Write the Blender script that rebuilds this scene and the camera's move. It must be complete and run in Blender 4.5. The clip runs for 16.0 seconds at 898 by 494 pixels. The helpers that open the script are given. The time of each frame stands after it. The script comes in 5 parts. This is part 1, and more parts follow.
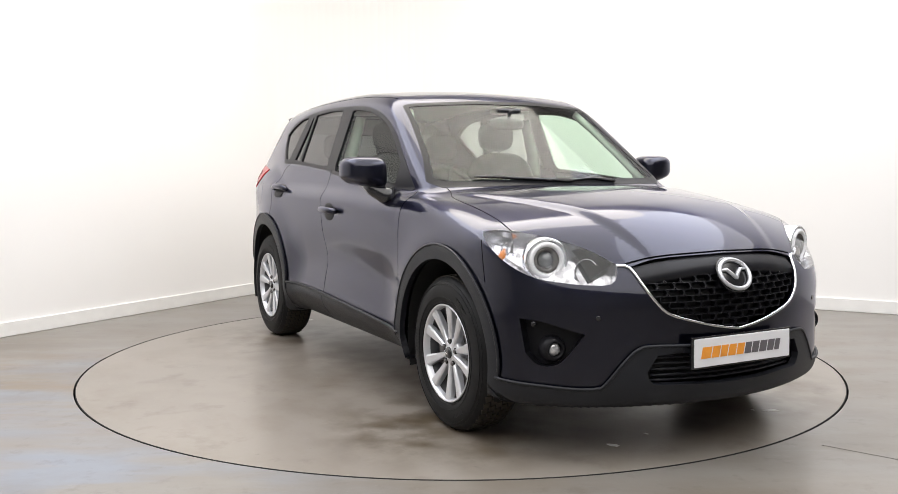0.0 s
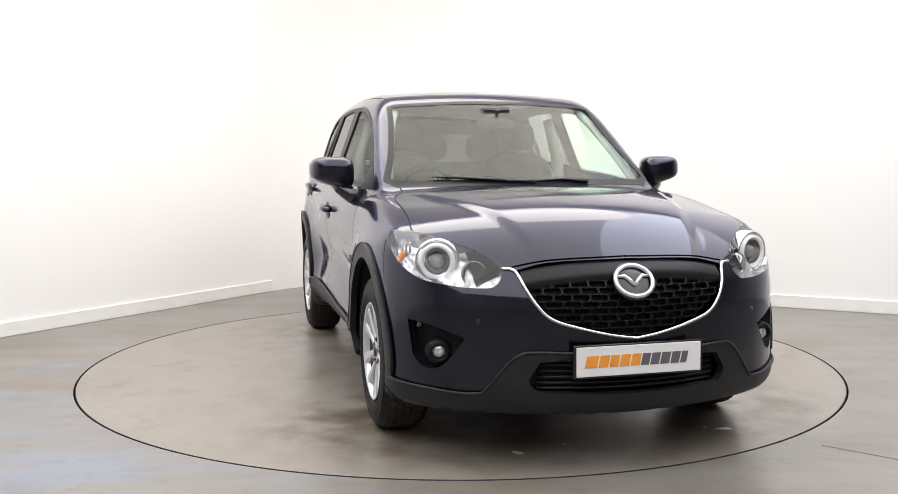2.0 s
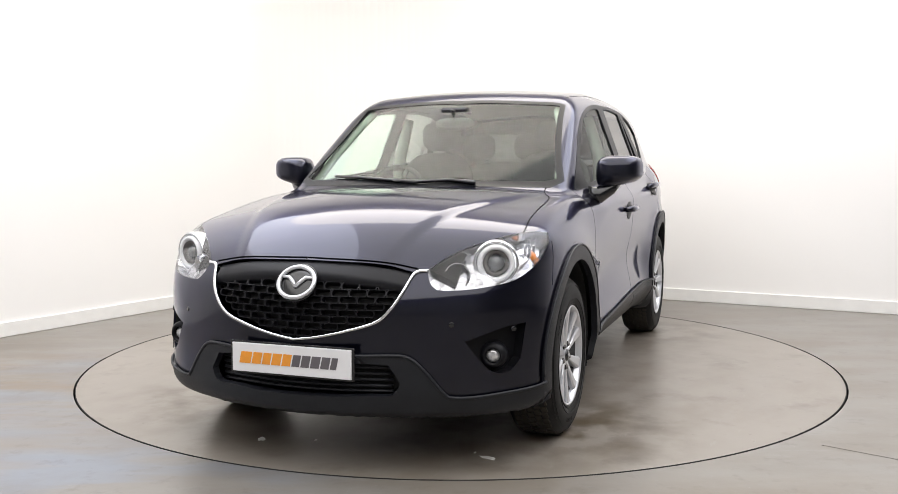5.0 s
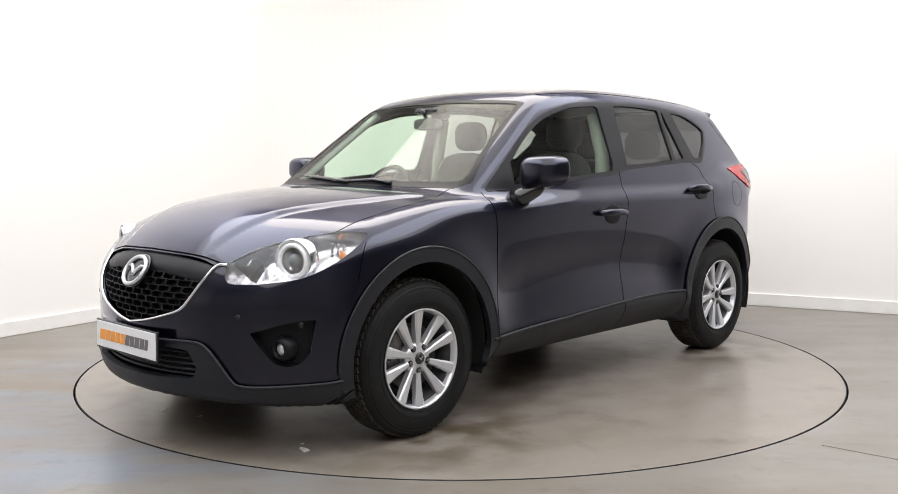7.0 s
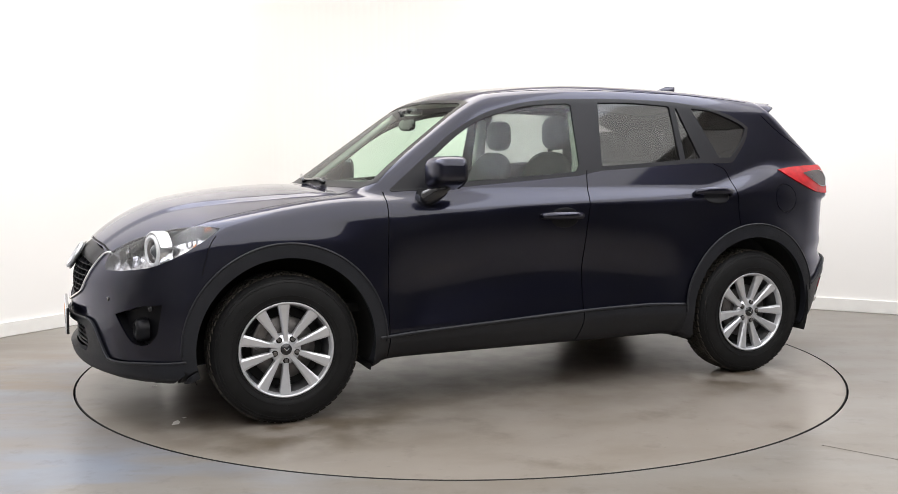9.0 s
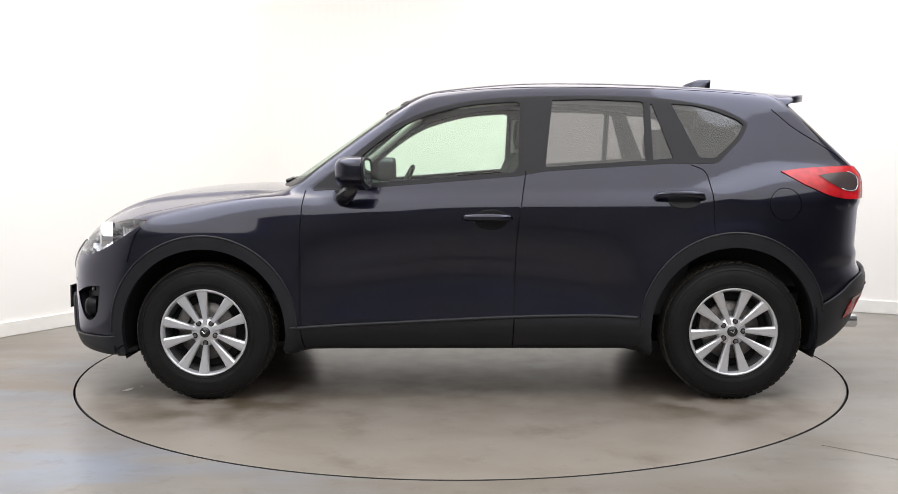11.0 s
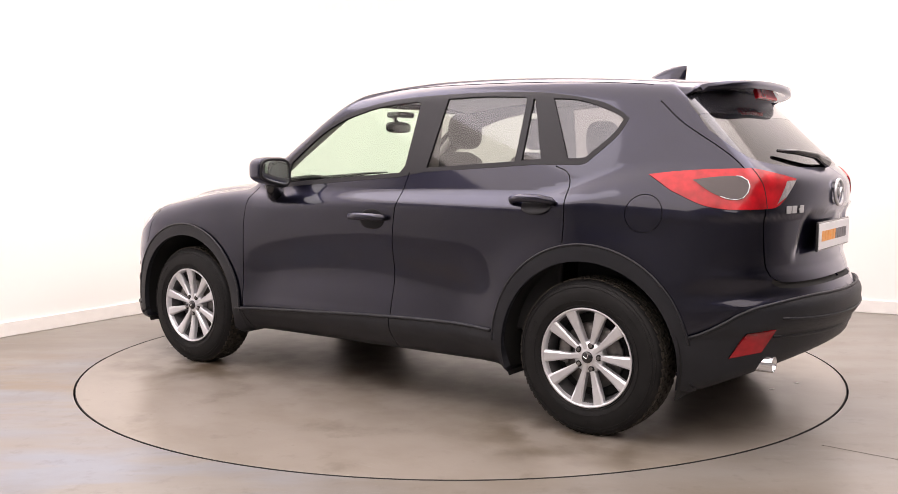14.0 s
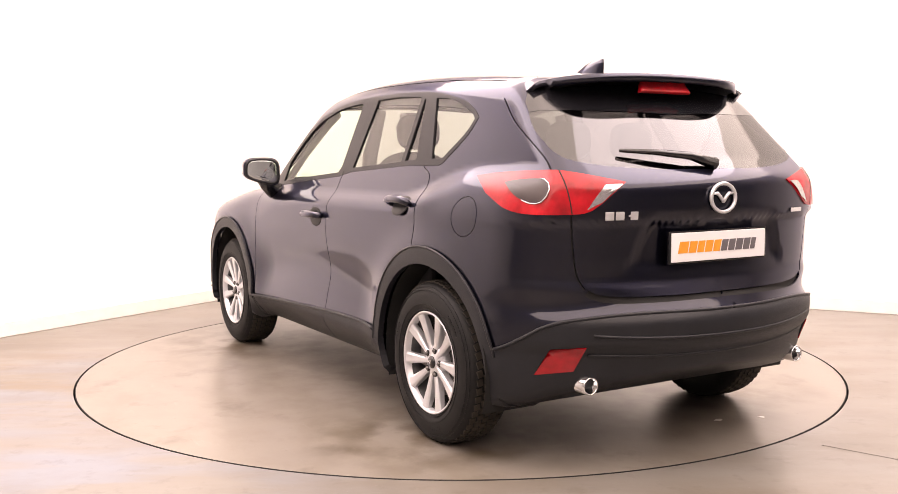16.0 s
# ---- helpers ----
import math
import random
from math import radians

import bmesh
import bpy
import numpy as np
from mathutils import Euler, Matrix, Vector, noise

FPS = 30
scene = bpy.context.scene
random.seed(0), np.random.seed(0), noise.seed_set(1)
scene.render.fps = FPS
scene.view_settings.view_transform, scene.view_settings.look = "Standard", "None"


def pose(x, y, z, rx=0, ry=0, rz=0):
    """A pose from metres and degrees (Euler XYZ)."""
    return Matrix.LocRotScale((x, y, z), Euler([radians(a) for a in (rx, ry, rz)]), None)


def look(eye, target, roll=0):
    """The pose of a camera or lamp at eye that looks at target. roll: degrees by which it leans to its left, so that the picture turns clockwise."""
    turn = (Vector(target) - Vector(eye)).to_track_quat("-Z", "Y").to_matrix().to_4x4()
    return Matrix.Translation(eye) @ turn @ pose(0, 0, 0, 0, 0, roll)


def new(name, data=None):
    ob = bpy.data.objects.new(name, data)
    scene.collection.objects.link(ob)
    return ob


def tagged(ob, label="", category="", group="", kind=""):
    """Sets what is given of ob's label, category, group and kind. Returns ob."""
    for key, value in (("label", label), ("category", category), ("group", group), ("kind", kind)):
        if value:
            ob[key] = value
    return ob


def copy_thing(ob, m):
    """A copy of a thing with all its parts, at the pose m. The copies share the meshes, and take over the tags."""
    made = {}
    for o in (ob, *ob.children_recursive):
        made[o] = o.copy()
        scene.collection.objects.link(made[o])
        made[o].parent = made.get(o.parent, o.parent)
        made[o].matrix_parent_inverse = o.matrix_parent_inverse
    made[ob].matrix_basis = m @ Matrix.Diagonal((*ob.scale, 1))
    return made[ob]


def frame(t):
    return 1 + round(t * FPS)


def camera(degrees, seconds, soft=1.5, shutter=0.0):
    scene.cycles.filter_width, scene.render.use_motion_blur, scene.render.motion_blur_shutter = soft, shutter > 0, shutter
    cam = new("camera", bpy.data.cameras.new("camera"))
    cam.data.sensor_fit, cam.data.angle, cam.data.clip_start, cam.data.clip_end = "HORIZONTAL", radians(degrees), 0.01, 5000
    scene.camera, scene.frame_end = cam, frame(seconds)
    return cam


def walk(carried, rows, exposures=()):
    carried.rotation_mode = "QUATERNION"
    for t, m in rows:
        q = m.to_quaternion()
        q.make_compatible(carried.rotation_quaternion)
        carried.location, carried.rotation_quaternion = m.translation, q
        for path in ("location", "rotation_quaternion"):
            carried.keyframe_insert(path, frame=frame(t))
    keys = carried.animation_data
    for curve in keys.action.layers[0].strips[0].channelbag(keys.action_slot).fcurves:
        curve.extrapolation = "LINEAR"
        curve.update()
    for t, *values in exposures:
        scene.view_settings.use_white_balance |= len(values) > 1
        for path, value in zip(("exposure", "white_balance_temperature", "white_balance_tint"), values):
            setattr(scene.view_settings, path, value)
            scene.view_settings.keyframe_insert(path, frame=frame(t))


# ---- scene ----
cam = camera(50.93, 16.0, soft=0.8)
STAND = pose(-0.058, -5.753, 1.233, 84.68, 0.23, 0)
walk(cam, [(0, STAND), (16, STAND)], [(0, 0.02, 6500, 10), (13.0, 0.02, 6500, 10), (14.0, 0.24, 7150, 22), (15.0, 0.49, 7600, 25), (16, 0.66, 8050, 28.5)])

# ---- light ----
world = bpy.data.worlds.new("studio_world")
scene.world = world
world.use_nodes = True
world.node_tree.nodes["Background"].inputs[0].default_value = (0.9, 0.95, 1.0, 1)
world.node_tree.nodes["Background"].inputs[1].default_value = 0.02


def lamp(name, where, target, sx, sy, watts, colour, shape="ELLIPSE"):
    data = bpy.data.lights.new(name, "AREA")
    data.shape, data.size, data.size_y, data.energy, data.color = shape, sx, sy, watts, colour
    ob = new(name, data)
    ob.matrix_world = look(where, target)
    return ob


CEILING = 3.9
WARM, COOL = (1.0, 0.93, 0.80), (0.80, 0.85, 1.0)
# added fill: one huge panel stands in for the evenly lit ceiling
lamp("ceiling_lamp", (0.3, -3.3, CEILING - 0.06), (0.3, -3.3, 0), 9.0, 10.0, 580, (1.0, 0.985, 0.965), "RECTANGLE")
lamp("ceiling_lamp", (-0.1, 1.0, CEILING - 0.12), (-0.1, 1.0, 0), 4.2, 2.2, 85, WARM)
lamp("ceiling_lamp", (-2.3, -0.8, CEILING - 0.12), (-2.3, -0.8, 0), 2.2, 5.0, 62, COOL)
lamp("ceiling_lamp", (2.6, -0.8, CEILING - 0.12), (2.6, -0.8, 0), 2.2, 5.0, 62, COOL)


# ---- materials ----
def material(name, colour, rough=0.5, metal=0.0, coat=0.0, spread=0.06, scale=9.0, bump=0.0, bump_scale=120.0, spec=0.5, detail=4.0):
    """A principled surface with colour variation at two scales and fine relief."""
    mat = bpy.data.materials.new(name)
    mat.use_nodes = True
    nt = mat.node_tree
    p = nt.nodes["Principled BSDF"]
    p.inputs["Roughness"].default_value, p.inputs["Metallic"].default_value = rough, metal
    p.inputs["Coat Weight"].default_value, p.inputs["Coat Roughness"].default_value = coat, 0.04
    p.inputs["Specular IOR Level"].default_value = spec
    tc = nt.nodes.new("ShaderNodeTexCoord")
    big = nt.nodes.new("ShaderNodeTexNoise")
    big.inputs["Scale"].default_value, big.inputs["Detail"].default_value = scale, detail
    nt.links.new(tc.outputs["Object"], big.inputs["Vector"])
    ramp = nt.nodes.new("ShaderNodeValToRGB")
    ramp.color_ramp.elements[0].position, ramp.color_ramp.elements[1].position = 0.3, 0.7
    ramp.color_ramp.elements[0].color = (*[c * (1 - spread) for c in colour], 1)
    ramp.color_ramp.elements[1].color = (*[min(1, c * (1 + spread)) for c in colour], 1)
    nt.links.new(big.outputs["Fac"], ramp.inputs["Fac"])
    nt.links.new(ramp.outputs["Color"], p.inputs["Base Color"])
    if bump:
        fine = nt.nodes.new("ShaderNodeTexNoise")
        fine.inputs["Scale"].default_value = bump_scale
        nt.links.new(tc.outputs["Object"], fine.inputs["Vector"])
        b = nt.nodes.new("ShaderNodeBump")
        b.inputs["Strength"].default_value, b.inputs["Distance"].default_value = bump, 0.002
        nt.links.new(fine.outputs["Fac"], b.inputs["Height"])
        nt.links.new(b.outputs["Normal"], p.inputs["Normal"])
    return mat


def glass(name, tint, gloss=0.07, rough=0.03, graze=0.85):
    """Thin sheet glass: tinted see-through with a clear gloss."""
    mat = bpy.data.materials.new(name)
    mat.use_nodes = True
    nt = mat.node_tree
    nt.nodes.remove(nt.nodes["Principled BSDF"])
    t, g = nt.nodes.new("ShaderNodeBsdfTransparent"), nt.nodes.new("ShaderNodeBsdfGlossy")
    t.inputs["Color"].default_value = (*tint, 1)
    g.inputs["Roughness"].default_value = rough
    lw, mix = nt.nodes.new("ShaderNodeLayerWeight"), nt.nodes.new("ShaderNodeMixShader")
    lw.inputs["Blend"].default_value = 0.5
    power, grow = nt.nodes.new("ShaderNodeMath"), nt.nodes.new("ShaderNodeMath")
    power.operation, power.inputs[1].default_value = "POWER", 4.5
    grow.operation, grow.inputs[1].default_value, grow.inputs[2].default_value = "MULTIPLY_ADD", graze, gloss
    nt.links.new(lw.outputs["Facing"], power.inputs[0])
    nt.links.new(power.outputs[0], grow.inputs[0])
    nt.links.new(grow.outputs[0], mix.inputs[0])
    nt.links.new(t.outputs[0], mix.inputs[1])
    nt.links.new(g.outputs[0], mix.inputs[2])
    nt.links.new(mix.outputs[0], nt.nodes["Material Output"].inputs["Surface"])
    return mat


PAINT = material("dark_blue_paint", (0.0108, 0.0115, 0.0245), 0.30, 0.90, 0.95, 0.12, 2.0)
PAINT.node_tree.nodes["Principled BSDF"].inputs["Coat Roughness"].default_value = 0.05
PAINT.node_tree.nodes["Principled BSDF"].inputs["Specular Tint"].default_value = (0.62, 0.62, 0.80, 1)
PLASTIC = material("grained_black_plastic", (0.010, 0.011, 0.015), 0.46, bump=0.25, bump_scale=500, spread=0.15, spec=0.4)
GLOSS_BLACK = material("gloss_black_trim", (0.008, 0.008, 0.010), 0.18, coat=0.5)
PILLAR_BLACK = material("satin_black_pillar", (0.010, 0.010, 0.013), 0.42, spec=0.28)
RUBBER = material("tyre_rubber", (0.0085, 0.0085, 0.009), 0.58, bump=0.2, spread=0.3, scale=14, spec=0.25)
DUSTY_RUBBER = material("dusty_tread_rubber", (0.030, 0.025, 0.019), 0.85, spread=0.45, scale=9, bump=0.2)
DARK = material("dark_void", (0.006, 0.006, 0.006), 0.8)
ALLOY = material("silver_alloy", (0.66, 0.67, 0.70), 0.30, 0.6, 0.3, 0.04)
# darker grey than the alloy: the shade between the spokes is in the colour
BARREL = material("shaded_rim_barrel", (0.085, 0.085, 0.09), 0.5, 0.4, spread=0.3, scale=18)
STEEL = material("brake_steel", (0.17, 0.16, 0.155), 0.45, 0.8, spread=0.3, scale=30)
CHROME = material("chrome", (0.82, 0.83, 0.85), 0.08, 1.0)
SEAT = material("dark_seat_cloth", (0.022, 0.022, 0.024), 0.9, bump=0.3, bump_scale=300, spread=0.15)
TRIM_GREY = material("grey_roof_lining", (0.5, 0.49, 0.46), 0.9)
CLEAR = glass("clear_green_glass", (0.80, 0.92, 0.83), 0.04, 0.03, 0.45)
PRIVACY = glass("privacy_glass", (0.42, 0.42, 0.42), 0.08)
REAR_GLASS = glass("dark_tinted_glass", (0.11, 0.11, 0.115), 0.10, 0.04)
LENS = glass("clear_lens", (0.95, 0.95, 0.96), 0.04, 0.03)
RED_LENS = material("red_lamp_lens", (0.42, 0.006, 0.012), 0.25, coat=0.08, spread=0.35, scale=16)
RED_REFLECTOR = material("red_reflector", (0.34, 0.005, 0.010), 0.2, coat=0.25, spread=0.15, scale=40)
WHITE_PLATE = material("white_plate", (0.80, 0.80, 0.82), 0.35, spread=0.02)
ORANGE = material("orange_print", (0.85, 0.33, 0.04), 0.4, spread=0.10, scale=20)
GREY_PRINT = material("grey_print", (0.13, 0.12, 0.13), 0.4, spread=0.10)
AMBER = material("amber_bulb", (0.75, 0.26, 0.06), 0.25, coat=0.6)
MIRROR = material("mirror_glass", (0.8, 0.85, 0.85), 0.02, 1.0, spread=0.0)
WALL = material("cream_white_wall_paint", (0.84, 0.825, 0.81), 0.6, bump=0.05, spread=0.015, scale=0.8)
SKIRT_WHITE = material("white_gloss_skirting", (0.80, 0.79, 0.77), 0.35, spread=0.03)
CEIL = material("ceiling_paint", (0.85, 0.85, 0.84), 0.8)
JOINT = material("floor_joint_dirt", (0.13, 0.118, 0.105), 0.6)
# grey set for what the car reflects from behind the camera
FAR_WALL = material("unseen_back_wall_grey", (0.33, 0.33, 0.34), 0.7)


# ---- building helpers ----
def mesh_object(name, me, mat, parent=None, label="", smooth=True):
    if mat:
        me.materials.append(mat)
    if smooth:
        me.polygons.foreach_set("use_smooth", [True] * len(me.polygons))
    ob = new(name, me)
    if parent:
        ob.parent = parent
    return tagged(ob, label)


def part(name, bm, mat, parent=None, label="", smooth=False):
    me = bpy.data.meshes.new(name)
    bmesh.ops.recalc_face_normals(bm, faces=bm.faces)
    bm.to_mesh(me)
    bm.free()
    return mesh_object(name, me, mat, parent, label, smooth)


def box(bm, size, m=Matrix(), bevel=0.0, segments=2):
    r = bmesh.ops.create_cube(bm, size=1, matrix=m @ Matrix.Diagonal((*size, 1)))
    if bevel:
        edges = list({e for v in r["verts"] for e in v.link_edges})
        bmesh.ops.bevel(bm, geom=edges, offset=bevel, segments=segments, affect="EDGES", profile=0.5)
    return bm


def lathe(profile, n=64, axis="y"):
    """A turned mesh from (radius, along) pairs, round the y axis."""
    bm = bmesh.new()
    rings = [[bm.verts.new((r * math.cos(2 * math.pi * i / n), y, r * math.sin(2 * math.pi * i / n))) for i in range(n)] for r, y in profile]
    for a, b in zip(rings, rings[1:]):
        for i in range(n):
            bm.faces.new((a[i], a[(i + 1) % n], b[(i + 1) % n], b[i]))
    return bm


def tube(bm, pts, radius, n=8, loop=False):
    """A round bar along pts, with closed ends; loop: pts come back to their start."""
    pts = [Vector(p) for p in pts]
    rings = []
    for i, p in enumerate(pts):
        d = (pts[min(i + 1, len(pts) - 1)] - pts[max(i - 1, 0)]).normalized()
        if loop and i in (0, len(pts) - 1):
            d = (pts[1] - pts[-2]).normalized()
        a = d.orthogonal().normalized() if not rings else (rings[-1][1] - d * rings[-1][1].dot(d)).normalized()
        b = d.cross(a)
        r = radius[i] if isinstance(radius, (list, tuple)) else radius
        rings.append(([bm.verts.new(p + r * (math.cos(2 * math.pi * k / n) * a + math.sin(2 * math.pi * k / n) * b)) for k in range(n)], a))
    for (r0, _), (r1, _) in zip(rings, rings[1:]):
        for k in range(n):
            bm.faces.new((r0[k], r0[(k + 1) % n], r1[(k + 1) % n], r1[k]))
    if loop:
        bmesh.ops.remove_doubles(bm, verts=rings[0][0] + rings[-1][0], dist=0.3 * (radius if not isinstance(radius, (list, tuple)) else radius[0]))
    else:
        bm.faces.new(rings[0][0])
        bm.faces.new(rings[-1][0])
    return bm


def spline(pts, step=0.02):
    """Points along a smooth open curve through pts."""
    p = [np.array(q, float) for q in pts]
    p = [2 * p[0] - p[1], *p, 2 * p[-1] - p[-2]]
    out = []
    for a, b, c, d in zip(p, p[1:], p[2:], p[3:]):
        n = max(1, int(np.linalg.norm(c - b) / step))
        for k in range(n):
            s = k / n
            out.append(0.5 * (2 * b + (c - a) * s + (2 * a - 5 * b + 4 * c - d) * s * s + (3 * b - a - 3 * c + d) * s ** 3))
    return np.array(out + [p[-2]])


def line(pts, step=0.02):
    """Points along straight stretches."""
    out = []
    for a, b in zip(pts, pts[1:]):
        a, b = np.array(a, float), np.array(b, float)
        n = max(1, int(np.linalg.norm(b - a) / step))
        out += [a + (b - a) * k / n for k in range(n)]
    return np.array(out + [np.array(pts[-1], float)])


def ring(cx, cz, r, a0, a1, n=60):
    a = np.radians(np.linspace(a0, a1, n))
    return np.stack([cx + r * np.cos(a), cz + r * np.sin(a)], -1)


# ---- the car's form: one smooth solid, x ahead, y to its left, z up ----
def smax(a, b, k):
    return np.maximum(a, b) + k / 4 * np.maximum(0, 1 - np.abs(a - b) / k) ** 2


def smin(a, b, k):
    return -smax(-a, -b, k)


def step(a, b, v):
    s = np.clip((v - a) / (b - a), 0, 1)
    return s * s * (3 - 2 * s)


AXLE, WHEEL_R = 1.35, 0.352


TAIL_Z = np.linspace(0.1, 1.5, 281)
TAIL_X = np.interp(TAIL_Z, [0.2, 0.3, 0.4, 0.49, 0.53, 0.61, 0.68, 0.76, 0.9, 1.05, 1.14, 1.3], [2.09, 2.15, 2.19, 2.213, 2.25, 2.255, 2.20, 2.15, 2.155, 2.165, 2.165, 2.10])
TAIL_X = np.convolve(np.pad(TAIL_X, 6, "edge"), np.hanning(13) / np.hanning(13).sum(), "valid")


def form(P):
    x, y, z = P[..., 0], np.abs(P[..., 1]), P[..., 2]
    pos = lambda v: np.maximum(v, 0)
    # flanks
    waist = 1.03 - 0.085 * np.clip(x, -1.3, 0.8) - 0.12 * step(-0.85, -1.45, x)
    over = smax(z - waist, 0 * z, 0.05 + 0.09 * step(0.5, 1.0, x))
    doors = step(1.0, 0.6, np.abs(x))
    tuck = 0.60 + 0.05 * np.cos(2.6 * x)
    w = 0.893 - 0.42 * over - 0.034 * np.exp(-((z - tuck) / 0.13) ** 2) * doors - 1.6 * pos(0.32 - z) ** 2
    w = w + 0.006 * np.exp(-((z - 0.415) / 0.035) ** 2) * doors - 0.75 * smax(0.372 - z, 0 * z, 0.03) * step(0.98, 0.84, np.abs(x))
    w = w - 0.15 * pos(-1.2 - x) ** 2 - 0.35 * pos(x - 1.55) ** 2
    for ax in (AXLE, -AXLE):
        r = np.hypot(x - ax, z - 0.36)
        w = w + 0.022 * np.exp(-((r - 0.46) / 0.13) ** 2) * step(1.02, 0.85, z)
    side = y - w
    nose = x - (2.262 - 0.42 * y ** 2 - 1.7 * pos(z - 0.63) ** 2 - 2.0 * pos(0.36 - z) ** 2)
    tail = -x - (np.interp(z, TAIL_Z, TAIL_X) - (0.22 + 0.15 * step(0.76, 0.64, z)) * y ** 2 - 0.15 * y ** 6)
    bay = 0.335 + 0.45 * pos(1.0 - z)
    tail = tail + 0.015 * step(0.035, -0.035, y - bay) * step(0.765, 0.84, z) * step(1.035, 0.945, z) * (x < 0)
    s = pos(x - 0.95)
    deck = 1.088 - 0.045 * s ** 2 - 0.068 * s ** 4
    crease = 0.33 + (2.15 - x) * 0.31
    deck = deck - (0.05 + 0.10 * step(0.9, 1.7, x)) * y ** 2 + 0.015 * step(0.03, -0.03, y - crease) * step(0.9, 1.2, x)
    deck = deck + 0.13 * step(-1.0, -1.6, x)
    low = smax(side, (z - deck) * 0.95, 0.09)
    low = smax(low, nose * 0.9, 0.17)
    low = smax(low, tail * 0.95, 0.16)
    bottom = 0.235 + 0.38 * pos(-1.75 - x) + 0.022 * step(0.95, 0.8, np.abs(x))
    low = smax(low, bottom - z, 0.04)
    # cabin
    gs = (y - (0.822 - 0.38 * (z - 1.12) - 0.09 * pos(-1.0 - x) ** 2 - 0.10 * pos(x) ** 2)) * 0.93
    roof = z - (1.662 - np.where(x > -0.45, 0.11, 0.045) * (x + 0.45) ** 2 - 0.09 * y ** 2)
    shield = (x - (1.0 - 1.45 * (z - 1.12) - 0.24 * y ** 2)) * 0.57
    back = (-x - (2.09 - 1.03 * (z - 1.2) - 0.20 * y ** 2)) * 0.7
    cabin = smax(smax(gs, roof, 0.095), shield, 0.05)
    cabin = smax(smax(cabin, back, 0.05), tail * 0.95, 0.03)
    return smin(low, smax(cabin, 1.0 - z, 0.01), 0.035)


def root(o, d, a, b, n=36):
    """Where rays first leave (from inside) or enter (from outside) the form."""
    ts = np.linspace(a, b, n)
    f0 = form(o + d * a)
    lo, hi, done = np.full(len(o), a), np.full(len(o), b), np.zeros(len(o), bool)
    for t0, t1 in zip(ts, ts[1:]):
        f1 = form(o + d * t1)
        new_ = ~done & (np.sign(f1) != np.sign(f0))
        lo[new_], hi[new_] = t0, t1
        done |= new_
    for _ in range(22):
        m = (lo + hi) / 2
        same_side = np.sign(form(o + d * m[:, None])) == np.sign(f0)
        lo, hi = np.where(same_side, m, lo), np.where(same_side, hi, m)
    return o + d * ((lo + hi) / 2)[:, None]


def normals(P):
    e = 0.002
    g = np.stack([form(P + e * np.eye(3)[k]) - form(P - e * np.eye(3)[k]) for k in range(3)], -1)
    return g / np.maximum(np.linalg.norm(g, axis=1, keepdims=True), 1e-9)


ZC, XE = 0.75, 1.0
HALF_PI = math.pi / 2


def to_uv(P):
    """A place near the skin as (along, around)."""
    P = np.asarray(P, float)
    x, y, z = P[:, 0], np.maximum(P[:, 1], 0), P[:, 2] - ZC
    over = np.abs(x) - XE
    phi = np.arctan2(over, np.hypot(y, z))
    u = np.where(over > 0, np.sign(x) * (XE + phi), x)
    return np.stack([u, np.arctan2(y, z)], -1)


def from_uv(uv):
    u, th = uv[:, 0], uv[:, 1]
    phi = np.maximum(np.abs(u) - XE, 0)
    o = np.stack([np.clip(u, -XE, XE), 0 * u, 0 * u + ZC], -1)
    d = np.stack([np.sign(u) * np.sin(phi), np.cos(phi) * np.sin(th), np.cos(phi) * np.cos(th)], -1)
    return root(o, d, 0.0, 1.8)


def on_side(xz):
    xz = np.asarray(xz, float)
    o = np.stack([xz[:, 0], 0 * xz[:, 0] + 1.15, xz[:, 1]], -1)
    return root(o, np.array([[0, -1.0, 0]]) + 0 * o, 0.0, 1.15)


def on_front(yz, way=1.0):
    yz = np.asarray(yz, float)
    o = np.stack([0 * yz[:, 0] + 2.5 * way, yz[:, 0], yz[:, 1]], -1)
    return root(o, np.array([[-way, 0, 0]]) + 0 * o, 0.0, 2.2)


def on_top(xy):
    xy = np.asarray(xy, float)
    o = np.stack([xy[:, 0], xy[:, 1], 0 * xy[:, 0] + 2.0], -1)
    return root(o, np.array([[0, 0, -1.0]]) + 0 * o, 0.0, 1.8)


UMAX = XE + HALF_PI
REGIONS = []          # (name, polygon in uv)


def region(name, *pieces, raw=()):
    """An area of the skin, bounded by pieces of places on it (raw: more corners in uv)."""
    pieces = [to_uv(p) for p in pieces]
    if len(raw):
        pieces.append(line(np.array(raw), 0.06))
    poly = np.concatenate(pieces)
    keep = np.linalg.norm(poly - np.roll(poly, 1, 0), axis=1) > 1e-4
    REGIONS.append((name, poly[keep]))


def seam(P, width=0.0055):
    """A panel gap along places on the skin."""
    Q = from_uv(to_uv(P))
    side = np.cross(normals(Q), np.gradient(Q, axis=0))
    side *= width / 2 / np.maximum(np.linalg.norm(side, axis=1, keepdims=True), 1e-9)
    REGIONS.append(("seam", np.concatenate([to_uv(Q + side), to_uv(Q - side)[::-1]])))


